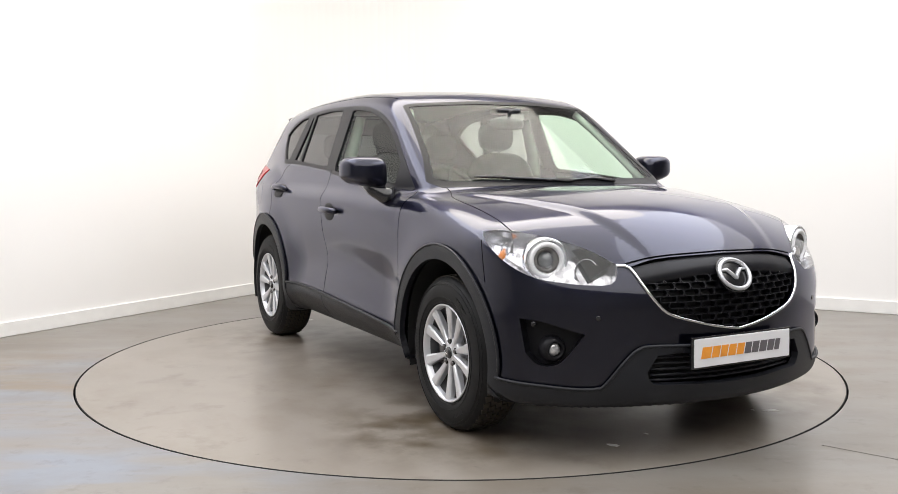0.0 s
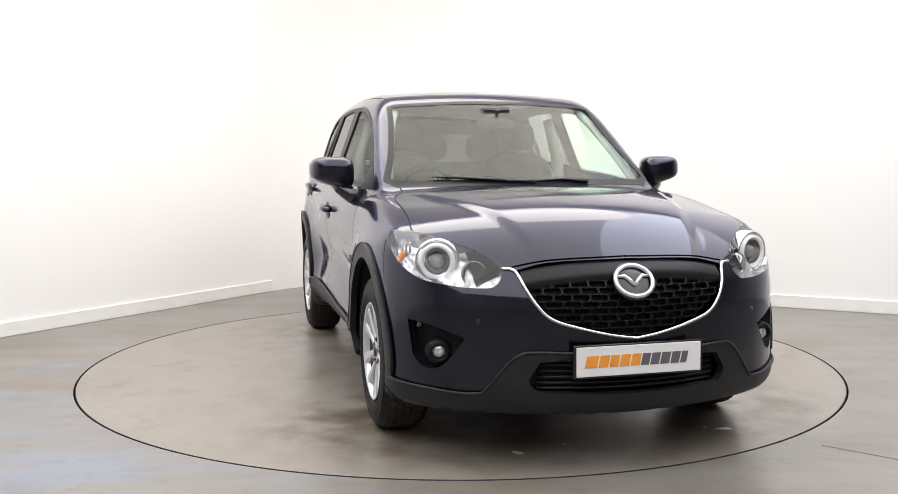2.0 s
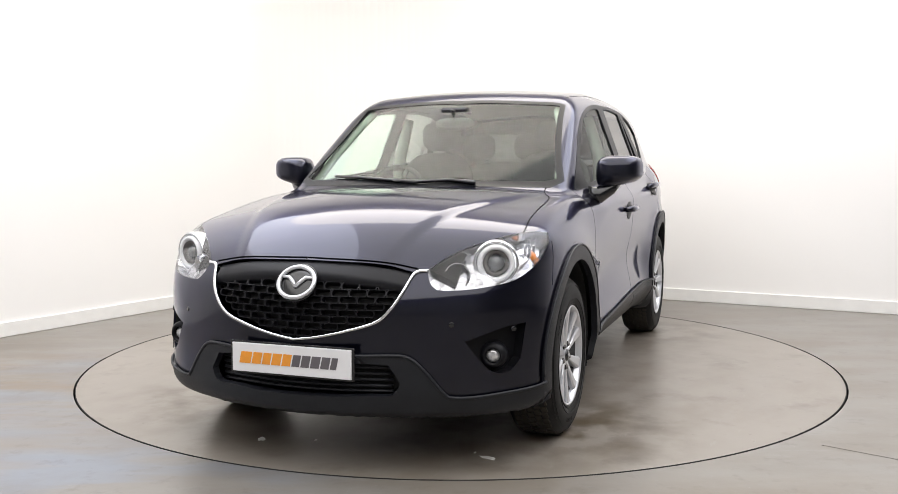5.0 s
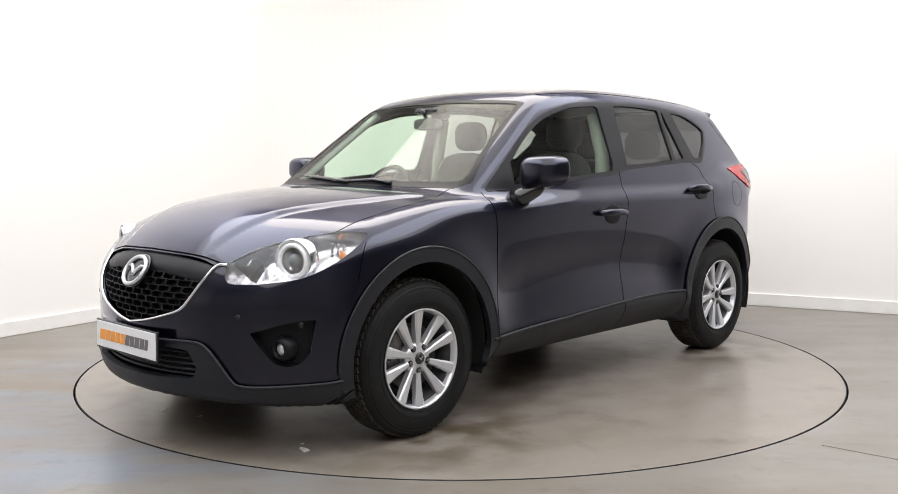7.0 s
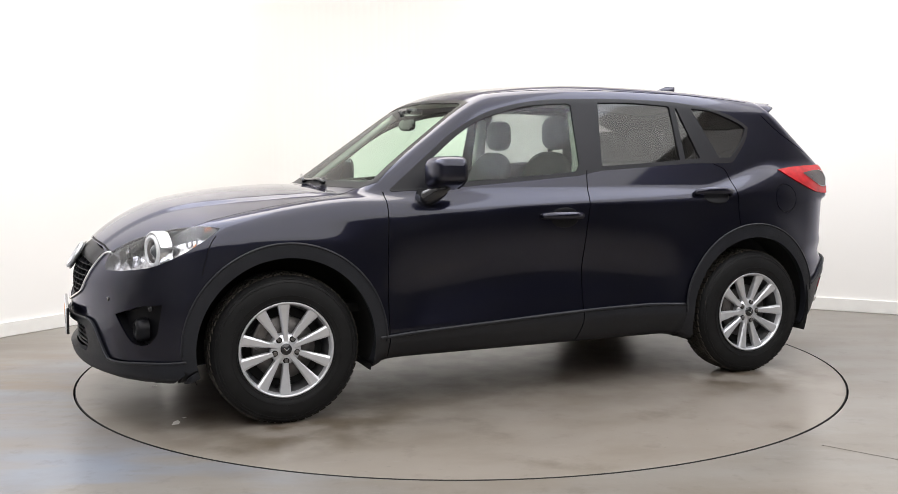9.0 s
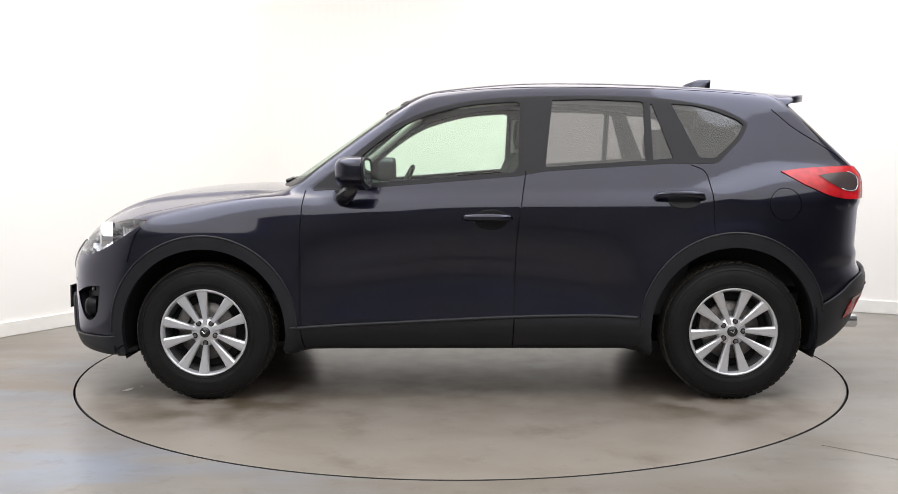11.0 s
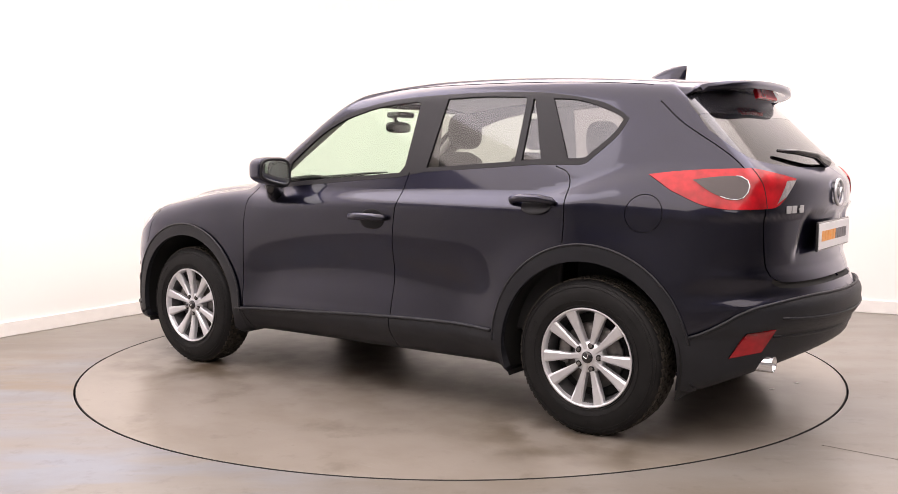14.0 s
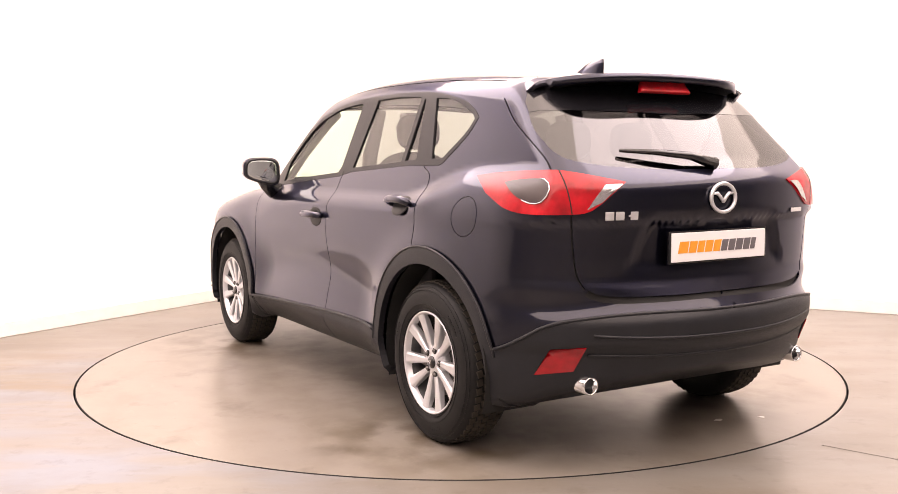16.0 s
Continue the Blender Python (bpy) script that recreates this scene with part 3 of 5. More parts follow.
def mark_panels():
    """All the lines that divide the skin, half of the car."""
    S = lambda *p: on_side(spline(p))
    L = lambda *p: on_side(line(p))
    at = lambda *p: tuple(to_uv([p])[0])
    # panel gaps
    seam(S((0.835, 1.075), (0.85, 0.80), (0.852, 0.40), (0.845, 0.27)))
    seam(S((-0.30, 1.17), (-0.265, 0.95), (-0.245, 0.75), (-0.23, 0.27)))
    seam(S((-1.14, 1.20), (-1.215, 1.16), (-1.235, 1.04), (-1.24, 0.86)))
    seam(spline([(0.94, 0.665, 1.09), (1.12, 0.725, 1.05), (1.40, 0.75, 1.01), (1.61, 0.765, 0.97), (1.74, 0.778, 0.932)]))
    seam(spline([(2.16, 0.0, 0.846), (2.135, 0.302, 0.836), (2.10, 0.46, 0.81)]), 0.009)
    seam(spline([(-1.584, 0.65, 1.482), (-1.681, 0.674, 1.40), (-1.775, 0.69, 1.344), (-1.94, 0.705, 1.244), (-1.99, 0.71, 1.194)]))
    seam(spline([(-2.06, 0.67, 1.022), (-2.05, 0.655, 0.902), (-2.052, 0.637, 0.791), (-2.068, 0.61, 0.735)]), 0.008)
    # tailgate's lower gap, drawn wider to take in the shading under its edge
    seam(spline([(-2.07, 0.60, 0.722), (-2.092, 0.557, 0.700), (-2.134, 0.435, 0.689), (-2.195, 0.0, 0.691)]), 0.026)
    seam(spline([(1.668, 0.888, 0.895), (1.69, 0.892, 0.85), (1.725, 0.895, 0.72)]), 0.0045)
    seam(spline([(0.20, 0.577, 1.56), (-0.3, 0.602, 1.605), (-1.0, 0.592, 1.575), (-1.50, 0.567, 1.525)]), 0.007)
    flap = ring(-1.605, 1.0, 0.083, 0, 360, 30)[:-1]
    uv = to_uv(on_side(flap))
    mid = uv.mean(0)
    REGIONS.append(("seam", np.concatenate([uv, uv[:1], (mid + (uv - mid) * 0.955)[:1], (mid + (uv - mid) * 0.955)[::-1]])))
    # wheel openings and their cladding
    for ax, r, ro, cz, oz in ((1.345, 0.418, 0.475, 0.368, 0.375), (-1.345, 0.418, 0.468, 0.368, 0.39)):
        a = ring(ax, cz, r, -15, 195)
        region("wheel_opening", on_side(a), raw=[at(ax - r, 0.5, 0.24), at(ax + r, 0.5, 0.24)])
        a = ring(ax, oz, ro, -12, 192)
        region("arch_cladding_front" if ax > 0 else "arch_cladding_rear", on_side(a), raw=[at(ax - ro, 0.7, 0.235), at(ax + ro, 0.7, 0.235)])
    # glass
    region("front_window", L((0.60, 1.105), (-0.235, 1.165), (-0.262, 1.20)), S((-0.262, 1.20), (-0.275, 1.52)), S((-0.25, 1.53), (-0.04, 1.515), (0.11, 1.485), (0.27, 1.435), (0.42, 1.35), (0.59, 1.215)))
    region("rear_window", L((-0.40, 1.19), (-0.915, 1.222)), L((-0.915, 1.24), (-0.915, 1.52)), S((-0.90, 1.528), (-0.65, 1.54), (-0.445, 1.537)))
    region("rear_quarter_light", L((-0.95, 1.225), (-1.055, 1.232), (-0.962, 1.515), (-0.95, 1.515)))
    region("quarter_window", S((-1.06, 1.515), (-1.18, 1.505), (-1.29, 1.475), (-1.40, 1.43)), S((-1.43, 1.405), (-1.39, 1.34), (-1.28, 1.24)), L((-1.26, 1.235), (-1.19, 1.235)))
    region("window_trim", S((0.80, 1.085), (0.60, 1.245), (0.43, 1.375), (0.27, 1.46), (0.11, 1.51), (-0.06, 1.54), (-0.26, 1.555), (-0.65, 1.56), (-1.0, 1.545), (-1.29, 1.495), (-1.42, 1.44)),
           S((-1.455, 1.41), (-1.41, 1.33), (-1.29, 1.215)), L((-1.26, 1.205), (-1.0, 1.205), (-0.40, 1.17), (-0.25, 1.145), (0.55, 1.085), (0.79, 1.075)))
    region("windscreen", spline([(0.386, 0, 1.545), (0.364, 0.365, 1.536), (0.337, 0.545, 1.52)]), spline([(0.335, 0.575, 1.508), (0.46, 0.60, 1.436), (0.722, 0.655, 1.243), (0.86, 0.69, 1.13)]),
           spline([(0.90, 0.65, 1.125), (0.96, 0.374, 1.124), (1.0, 0.0, 1.121)]))
    region("cowl", spline([(0.355, 0, 1.557), (0.335, 0.36, 1.547), (0.305, 0.57, 1.532)]), spline([(0.305, 0.60, 1.518), (0.445, 0.625, 1.436), (0.705, 0.68, 1.243), (0.85, 0.725, 1.115)]),
           spline([(0.93, 0.69, 1.095), (1.01, 0.40, 1.10), (1.06, 0.0, 1.10)]))
    region("glass_band", spline([(-1.74, 0, 1.55), (-1.70, 0.45, 1.53), (-1.66, 0.58, 1.50)]), spline([(-1.70, 0.625, 1.45), (-1.745, 0.64, 1.412)]), spline([(-1.76, 0.61, 1.412), (-1.81, 0.4, 1.42), (-1.865, 0, 1.42)]))
    region("rear_glass", spline([(-1.865, 0, 1.42), (-1.81, 0.40, 1.42), (-1.76, 0.61, 1.412)]), spline([(-1.745, 0.64, 1.41), (-1.80, 0.655, 1.339), (-1.915, 0.655, 1.26)]),
           spline([(-1.96, 0.635, 1.235), (-1.996, 0.585, 1.219), (-2.045, 0.45, 1.199), (-2.086, 0.25, 1.188), (-2.1, 0.0, 1.186)]))
    # lamps
    region("headlamp", spline([(2.088, 0.492, 0.806), (1.977, 0.58, 0.87), (1.83, 0.708, 0.918), (1.715, 0.80, 0.935), (1.64, 0.862, 0.928)]),
           spline([(1.67, 0.872, 0.90), (1.72, 0.868, 0.865), (1.82, 0.85, 0.807), (1.93, 0.79, 0.757), (2.03, 0.69, 0.737), (2.075, 0.625, 0.731), (2.112, 0.54, 0.734), (2.112, 0.51, 0.766)]))
    region("tail_lamp", spline([(-1.62, 0.822, 1.178), (-1.756, 0.78, 1.188), (-1.953, 0.722, 1.191), (-2.04, 0.62, 1.176), (-2.115, 0.45, 1.142)]),
           spline([(-2.102, 0.556, 1.064), (-2.079, 0.62, 1.028), (-2.022, 0.738, 1.023), (-1.945, 0.79, 1.023), (-1.846, 0.83, 1.046), (-1.73, 0.845, 1.107)]))
    # nose
    region("grille", spline([(2.16, 0, 0.838), (2.133, 0.302, 0.828), (2.112, 0.442, 0.80)]), spline(GRILLE_EDGE[1:]), raw=[(UMAX, math.pi), (UMAX, 0)])
    region("fog_recess", spline([(1.895, 0.835, 0.59), (1.985, 0.76, 0.578), (2.085, 0.645, 0.535)]), spline([(2.065, 0.675, 0.485), (2.02, 0.73, 0.412), (1.96, 0.785, 0.406), (1.92, 0.82, 0.45)]))
    region("intake", spline([(2.25, 0, 0.454), (2.231, 0.273, 0.453), (2.202, 0.377, 0.447)]), spline([(2.189, 0.418, 0.38), (2.196, 0.391, 0.332), (2.228, 0.275, 0.326), (2.24, 0, 0.325)]))
    skirt = spline([(1.74, 0.90, 0.345), (1.83, 0.873, 0.332), (1.99, 0.76, 0.322), (2.10, 0.61, 0.318), (2.124, 0.574, 0.335), (2.155, 0.50, 0.43), (2.18, 0.45, 0.476), (2.20, 0.39, 0.485), (2.231, 0.273, 0.482), (2.25, 0, 0.48)])
    SKIRT_LINES["bumper_skirt_front"] = to_uv(skirt)
    region("bumper_skirt_front", skirt,
           raw=[at(2.25, 0, 0.48), (2.0, math.pi), (1.9, 2.45), at(1.74, 0.89, 0.30)])
    # tail
    region("reflector", arr((-2.01, 0.725, 0.511), (-2.095, 0.621, 0.523), (-2.053, 0.647, 0.416), (-1.949, 0.756, 0.398)))
    skirt = spline([(-1.70, 0.88, 0.46), (-1.75, 0.87, 0.472), (-1.832, 0.843, 0.495), (-1.939, 0.782, 0.556), (-1.995, 0.741, 0.594), (-2.064, 0.658, 0.619), (-2.165, 0.405, 0.637), (-2.235, 0.0, 0.636)])
    SKIRT_LINES["bumper_skirt_rear"] = to_uv(skirt)
    region("bumper_skirt_rear", skirt,
           raw=[at(-2.235, 0, 0.636), (-1.95, math.pi), (-1.85, 2.45), at(-1.70, 0.9, 0.30)])
    # flanks
    region("fuel_flap", on_side(ring(-1.605, 1.0, 0.078, 0, 360, 30)[:-1]))
    region("rear_bumper", spline([(-1.70, 0.88, 0.60), (-1.85, 0.84, 0.67), (-1.98, 0.75, 0.71), (-2.07, 0.61, 0.715), (-2.13, 0.435, 0.70), (-2.195, 0.0, 0.70)]), raw=[at(-2.195, 0, 0.70), (-1.85, math.pi), (-1.85, 2.4), at(-1.70, 0.89, 0.30)])
    region("front_bumper", spline([(1.675, 0.88, 0.885), (1.80, 0.855, 0.82), (1.93, 0.79, 0.77), (2.08, 0.62, 0.75), (2.115, 0.51, 0.79), (2.10, 0.47, 0.805)]),
           raw=[at(2.10, 0.47, 0.805), (UMAX, 1.3), (UMAX, math.pi), (1.9, math.pi), (1.9, 2.4), at(1.75, 0.89, 0.30), at(1.72, 0.89, 0.70), at(1.675, 0.88, 0.885)])
    region("roof", spline([(0.315, 0, 1.575), (0.30, 0.36, 1.562), (0.27, 0.555, 1.545)]), spline([(0.20, 0.575, 1.56), (-0.3, 0.60, 1.605), (-1.0, 0.59, 1.575), (-1.53, 0.565, 1.525)]), spline([(-1.57, 0.5, 1.55), (-1.62, 0.0, 1.60)]))
    region("sill_cladding", L((0.95, 0.375), (0.84, 0.385)), S((0.84, 0.385), (0.3, 0.41), (-0.23, 0.432), (-0.60, 0.437), (-0.94, 0.425)), raw=[(-0.94, 2.3), (0.95, 2.3)])
    region("front_door", L((0.843, 1.09), (0.851, 0.60), (0.852, 0.36), (-0.235, 0.36), (-0.265, 0.95), (-0.30, 1.19), (0.843, 1.09)))
    region("rear_door", L((-0.30, 1.19), (-0.265, 0.95), (-0.235, 0.36), (-1.0, 0.36), (-1.24, 0.86), (-1.235, 1.04), (-1.215, 1.16), (-1.14, 1.22)))
    region("bonnet", spline([(2.16, 0.0, 0.846), (2.135, 0.302, 0.836), (2.10, 0.46, 0.81)]), spline([(2.085, 0.492, 0.808), (1.977, 0.58, 0.87), (1.83, 0.708, 0.918), (1.74, 0.778, 0.932)]),
           spline([(1.61, 0.765, 0.97), (1.40, 0.75, 1.01), (1.12, 0.725, 1.05), (0.94, 0.665, 1.09)]), spline([(0.95, 0.64, 1.095), (1.01, 0.40, 1.10), (1.06, 0.0, 1.10)]))
    region("tailgate", spline([(-1.66, 0, 1.60), (-1.62, 0.4, 1.57), (-1.584, 0.65, 1.482)]), spline([(-1.681, 0.674, 1.40), (-1.775, 0.69, 1.344), (-1.94, 0.705, 1.244), (-1.99, 0.71, 1.194), (-2.06, 0.67, 1.022), (-2.05, 0.655, 0.902), (-2.052, 0.637, 0.791), (-2.071, 0.609, 0.73), (-2.092, 0.557, 0.698), (-2.134, 0.435, 0.689), (-2.195, 0.0, 0.691)]),
           raw=[at(-2.195, 0, 0.691), (-UMAX, math.pi), (-UMAX, 0)])


SKIRT_LINES = {}


def bead(name, P, off, radius, s, parent):
    q = P + normals(P) * off
    part(name, tube(bmesh.new(), [(a, b * s, c) for a, b, c in q], radius, 8), PLASTIC, parent, "", True)


BADGE_Z, PLATE_W, PLATE_H = 0.75, 0.525, 0.115


def build_skin(car):
    mark_panels()
    P, N, tri, which = cut_skin()
    names = [n for n, _ in REGIONS] + ["body_shell"]
    got = {}
    for k, name in enumerate(names):
        sel = which == (k if name != "body_shell" else -1)
        got.setdefault(name, []).append(tri[sel])
    got = {n: np.concatenate(v) for n, v in got.items()}
    one = lambda name, mat, proud, edge, label="", parent=car: mesh_object(name, skin_mesh(name, P, N, got[name], proud, edge), mat, parent, label)
    both = lambda name, mat, proud, edge, label="", parent=car, as_name="": [
        mesh_object(as_name or name, skin_mesh(name, P, N, got[name], proud, edge, s), mat, parent, label) for s in (1, -1)]
    one("body_shell", PAINT, 0, 0.012, "dark blue metallic painted body")
    for k, (name, _) in enumerate(REGIONS):
        if name == "seam":
            for s in (1, -1):
                mesh_object("panel_gap", skin_mesh("panel_gap", P, N, tri[which == k], -0.009, 0, s), DARK, car)
    one("bonnet", PAINT, 0, 0.010)
    one("roof", PAINT, 0, 0.008)
    one("front_bumper", PAINT, 0, 0.010)
    one("rear_bumper", PAINT, 0, 0.010)
    both("fuel_flap", PAINT, 0, 0.008)
    tailgate = one("tailgate", PAINT, 0, 0.010)
    one("windscreen", CLEAR, -0.001, 0, "clear windscreen")
    one("cowl", GRILLE_BLACK, 0.001, 0.008, "black windscreen surround and cowl")
    one("glass_band", GLOSS_BLACK, 0.0, 0.006, "gloss black band over the tailgate window", tailgate)
    one("rear_glass", REAR_GLASS, -0.001, 0, "dark tinted tailgate window", tailgate)
    doors_f = both("front_door", PAINT, 0, 0.010)
    doors_r = both("rear_door", PAINT, 0, 0.010)
    for k, s in enumerate((1, -1)):
        for name, mat, parent in (("front_window", CLEAR, doors_f[k]), ("rear_window", PRIVACY, doors_r[k]), ("rear_quarter_light", PRIVACY, doors_r[k]), ("quarter_window", PRIVACY, car)):
            mesh_object(name, skin_mesh(name, P, N, got[name], -0.006, 0, s), mat, parent)
    both("window_trim", PILLAR_BLACK, 0.002, 0.012, "satin black window surround and pillars")
    both("arch_cladding_front", PLASTIC, 0.012, 0.03, "grained black wheel arch trim", as_name="arch_cladding")
    both("arch_cladding_rear", PLASTIC, 0.012, 0.03, "grained black wheel arch trim", as_name="arch_cladding")
    both("sill_cladding", PLASTIC, 0.010, 0.02, "grained black sill trim")
    one("bumper_skirt_front", PLASTIC, 0.012, 0.03, "grained black lower bumper")
    one("bumper_skirt_rear", PLASTIC, 0.012, 0.03, "grained black lower bumper")
    # rounded edges of the cladding
    for s in (1, -1):
        for ax, ro, oz, a0, a1 in ((1.345, 0.475, 0.375, -2, 181), (-1.345, 0.468, 0.39, 0, 172)):
            bead("cladding_edge", on_side(ring(ax, oz, ro, a0, a1)), 0.011, 0.006, s, car)
        bead("cladding_edge", on_side(spline([(0.90, 0.38), (0.84, 0.385), (0.3, 0.41), (-0.23, 0.432), (-0.60, 0.437), (-0.865, 0.431)])), 0.009, 0.009, s, car)
    for name in ("bumper_skirt_front", "bumper_skirt_rear"):
        uv = SKIRT_LINES[name]
        for s in (1, -1):
            q = from_uv(uv)
            bead("skirt_edge", q[np.abs(q[:, 0]) > 1.80], 0.011, 0.007, s, car)
    one("intake", DARK, -0.05, 0)
    one("grille", DARK, -0.045, 0).name = "grille_backing"
    both("fog_recess", GRILLE_BLACK, -0.05, -0.05, "black fog lamp surround", as_name="fog_lamp_bezel")
    both("reflector", RED_REFLECTOR, 0.016, 0.02, "red rear reflector")
    return P, N, got, doors_f, doors_r, tailgate


def unit_frame(p, n, up=(0, 0, 1)):
    """A pose at p whose z looks along n and whose y points up."""
    n = Vector(n).normalized()
    x = Vector(up).cross(n).normalized()
    y = n.cross(x)
    return Matrix.Translation(p) @ Matrix((x, y, n)).transposed().to_4x4()


def front_point(y, z, off=0.0, way=1):
    p = on_front([(abs(y), z)], way)
    n = normals(p)
    q = (p + n * off)[0]
    s = -1 if y < 0 else 1
    return Vector((q[0], q[1] * s, q[2])), Vector((n[0][0], n[0][1] * s, n[0][2]))


def front_points(rows, way=1):
    """Many places at once: rows of y, z and the height above the skin."""
    r = np.array(rows, float)
    p = on_front(np.stack([np.abs(r[:, 0]), r[:, 1]], -1), way)
    q = p + normals(p) * r[:, 2:3]
    q[:, 1] *= np.where(r[:, 0] < 0, -1, 1)
    return [Vector(v) for v in q]


def side_point(x, z, off=0.0, s=1):
    p = on_side([(x, z)])
    n = normals(p)
    q = (p + n * off)[0]
    return Vector((q[0], q[1] * s, q[2])), Vector((n[0][0], n[0][1] * s, n[0][2]))


def build_wheel():
    """One wheel, its outer face towards +y, hub at the origin."""
    hub = new("wheel")
    tr = WHEEL_R
    prof = [(0.222, 0.095), (0.232, 0.106), (0.262, 0.113), (0.30, 0.110), (0.325, 0.102), (0.340, 0.090), (0.349, 0.075), (tr, 0.05), (tr, 0.0), (tr, -0.05), (0.349, -0.075), (0.335, -0.10), (0.28, -0.113), (0.222, -0.10)]
    tyre = part("tyre", lathe(prof, 72), RUBBER, hub, "black rubber tyre", True)
    for r, y, w in ((0.2335, 0.1075, 0.0022), (0.258, 0.1135, 0.0014), (0.318, 0.1060, 0.0018), (0.331, 0.0985, 0.0020)):
        bm = bmesh.new()
        tube(bm, [(r * math.cos(2 * math.pi * i / 64), y, r * math.sin(2 * math.pi * i / 64)) for i in range(65)], w, 6, True)
        part("sidewall_ring", bm, RUBBER, tyre, "", True)
    for start in (0.5, 2.6, 4.7):
        for i in range(7):
            a = start + 0.055 * i
            m = Matrix.Rotation(-a, 4, "Y") @ Matrix.Translation((0.286, 0.1105, 0))
            part("sidewall_mark", box(bmesh.new(), (0.018, 0.0035, 0.010), m), RUBBER, tyre)
    bm = bmesh.new()
    for row, y0 in enumerate((-0.062, -0.031, 0.0, 0.031, 0.062)):
        for i in range(60):
            a = 2 * math.pi * (i + 0.5 * (row % 2)) / 60
            m = Matrix.Rotation(-a, 4, "Y") @ Matrix.Translation((tr + (0.0005 if abs(y0) < 0.05 else -0.002), y0, 0)) @ Matrix.Rotation(0.25, 4, "X")
            box(bm, (0.008, 0.026, 0.029), m)
    part("tread", bm, DUSTY_RUBBER, tyre, "dusty brown-black tread blocks")
    prof = [(0.221, 0.092), (0.226, 0.104), (0.222, 0.108), (0.216, 0.104), (0.211, 0.092), (0.207, 0.078)]
    rim = part("rim", lathe(prof, 72), ALLOY, hub, "silver ten-spoke alloy rim", True)
    # the barrel's shade is put in as a dark grey
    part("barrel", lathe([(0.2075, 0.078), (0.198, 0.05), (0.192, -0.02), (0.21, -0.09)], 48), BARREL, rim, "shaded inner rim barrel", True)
    for i in range(10):
        a = 2 * math.pi * i / 10
        lean = 0.10 if i % 2 else -0.10
        bm = bmesh.new()
        rows = []
        for r, wd, y0, th in ((0.035, 0.013, 0.083, 0.03), (0.075, 0.0125, 0.085, 0.034), (0.13, 0.0180, 0.090, 0.032), (0.18, 0.0240, 0.096, 0.028), (0.214, 0.0285, 0.101, 0.022)):
            off = lean * (r - 0.06) * 0.6
            rows.append([bm.verts.new(v) for v in ((r, y0 - th, off - wd), (r, y0 - 0.006, off - wd), (r, y0, off - wd * 0.62), (r, y0, off + wd * 0.62), (r, y0 - 0.006, off + wd), (r, y0 - th, off + wd))])
        for p, q in zip(rows, rows[1:]):
            for k in range(6):
                bm.faces.new((p[k], p[(k + 1) % 6], q[(k + 1) % 6], q[k]))
        bm.faces.new(rows[0]), bm.faces.new(rows[-1])
        bmesh.ops.rotate(bm, verts=bm.verts, matrix=Matrix.Rotation(-a - math.pi / 2, 3, "Y"))
        part("spoke", bm, ALLOY, rim)
    bm = lathe([(0.0005, 0.088), (0.022, 0.088), (0.030, 0.084), (0.066, 0.078), (0.074, 0.068), (0.074, 0.03)], 40)
    part("hub_plate", bm, ALLOY, rim, "", True)
    part("centre_cap", lathe([(0.0005, 0.096), (0.023, 0.094), (0.027, 0.088), (0.027, 0.07)], 32), GLOSS_BLACK, rim, "black centre cap", True)
    bm = bmesh.new()
    tube(bm, [(0.0, 0.0965, -0.006), (0.012, 0.0965, 0.008)], 0.0022, 6)
    tube(bm, [(0.0, 0.0965, -0.006), (-0.012, 0.0965, 0.008)], 0.0022, 6)
    part("cap_emblem", bm, CHROME, rim)
    for i in range(5):
        a = 2 * math.pi * i / 5 - math.pi / 2
        m = Matrix.Translation((0.055 * math.cos(a), 0, 0.055 * math.sin(a)))
        bm = lathe([(0.0005, 0.0845), (0.013, 0.0845), (0.0145, 0.083), (0.0145, 0.06)], 20)
        bmesh.ops.transform(bm, matrix=m, verts=bm.verts)
        part("bolt_recess", bm, DARK, rim, "", True)
        bm = lathe([(0.0005, 0.092), (0.007, 0.092), (0.0095, 0.087), (0.0095, 0.07)], 6)
        bmesh.ops.transform(bm, matrix=m, verts=bm.verts)
        part("wheel_nut", bm, STEEL, rim)
    part("brake_disc", lathe([(0.07, 0.035), (0.148, 0.035), (0.15, 0.03), (0.15, 0.015), (0.07, 0.012)], 48), STEEL, hub, "worn steel brake disc", True)
    bm = bmesh.new()
    box(bm, (0.06, 0.07, 0.13), Matrix.Rotation(-0.5, 4, "Y") @ Matrix.Translation((0.135, 0.02, 0)), 0.012)
    part("brake_caliper", bm, STEEL, hub)
    part("inner_hub", lathe([(0.0005, 0.02), (0.19, 0.01), (0.195, -0.02), (0.0005, -0.03)], 32), DARK, hub)
    return hub


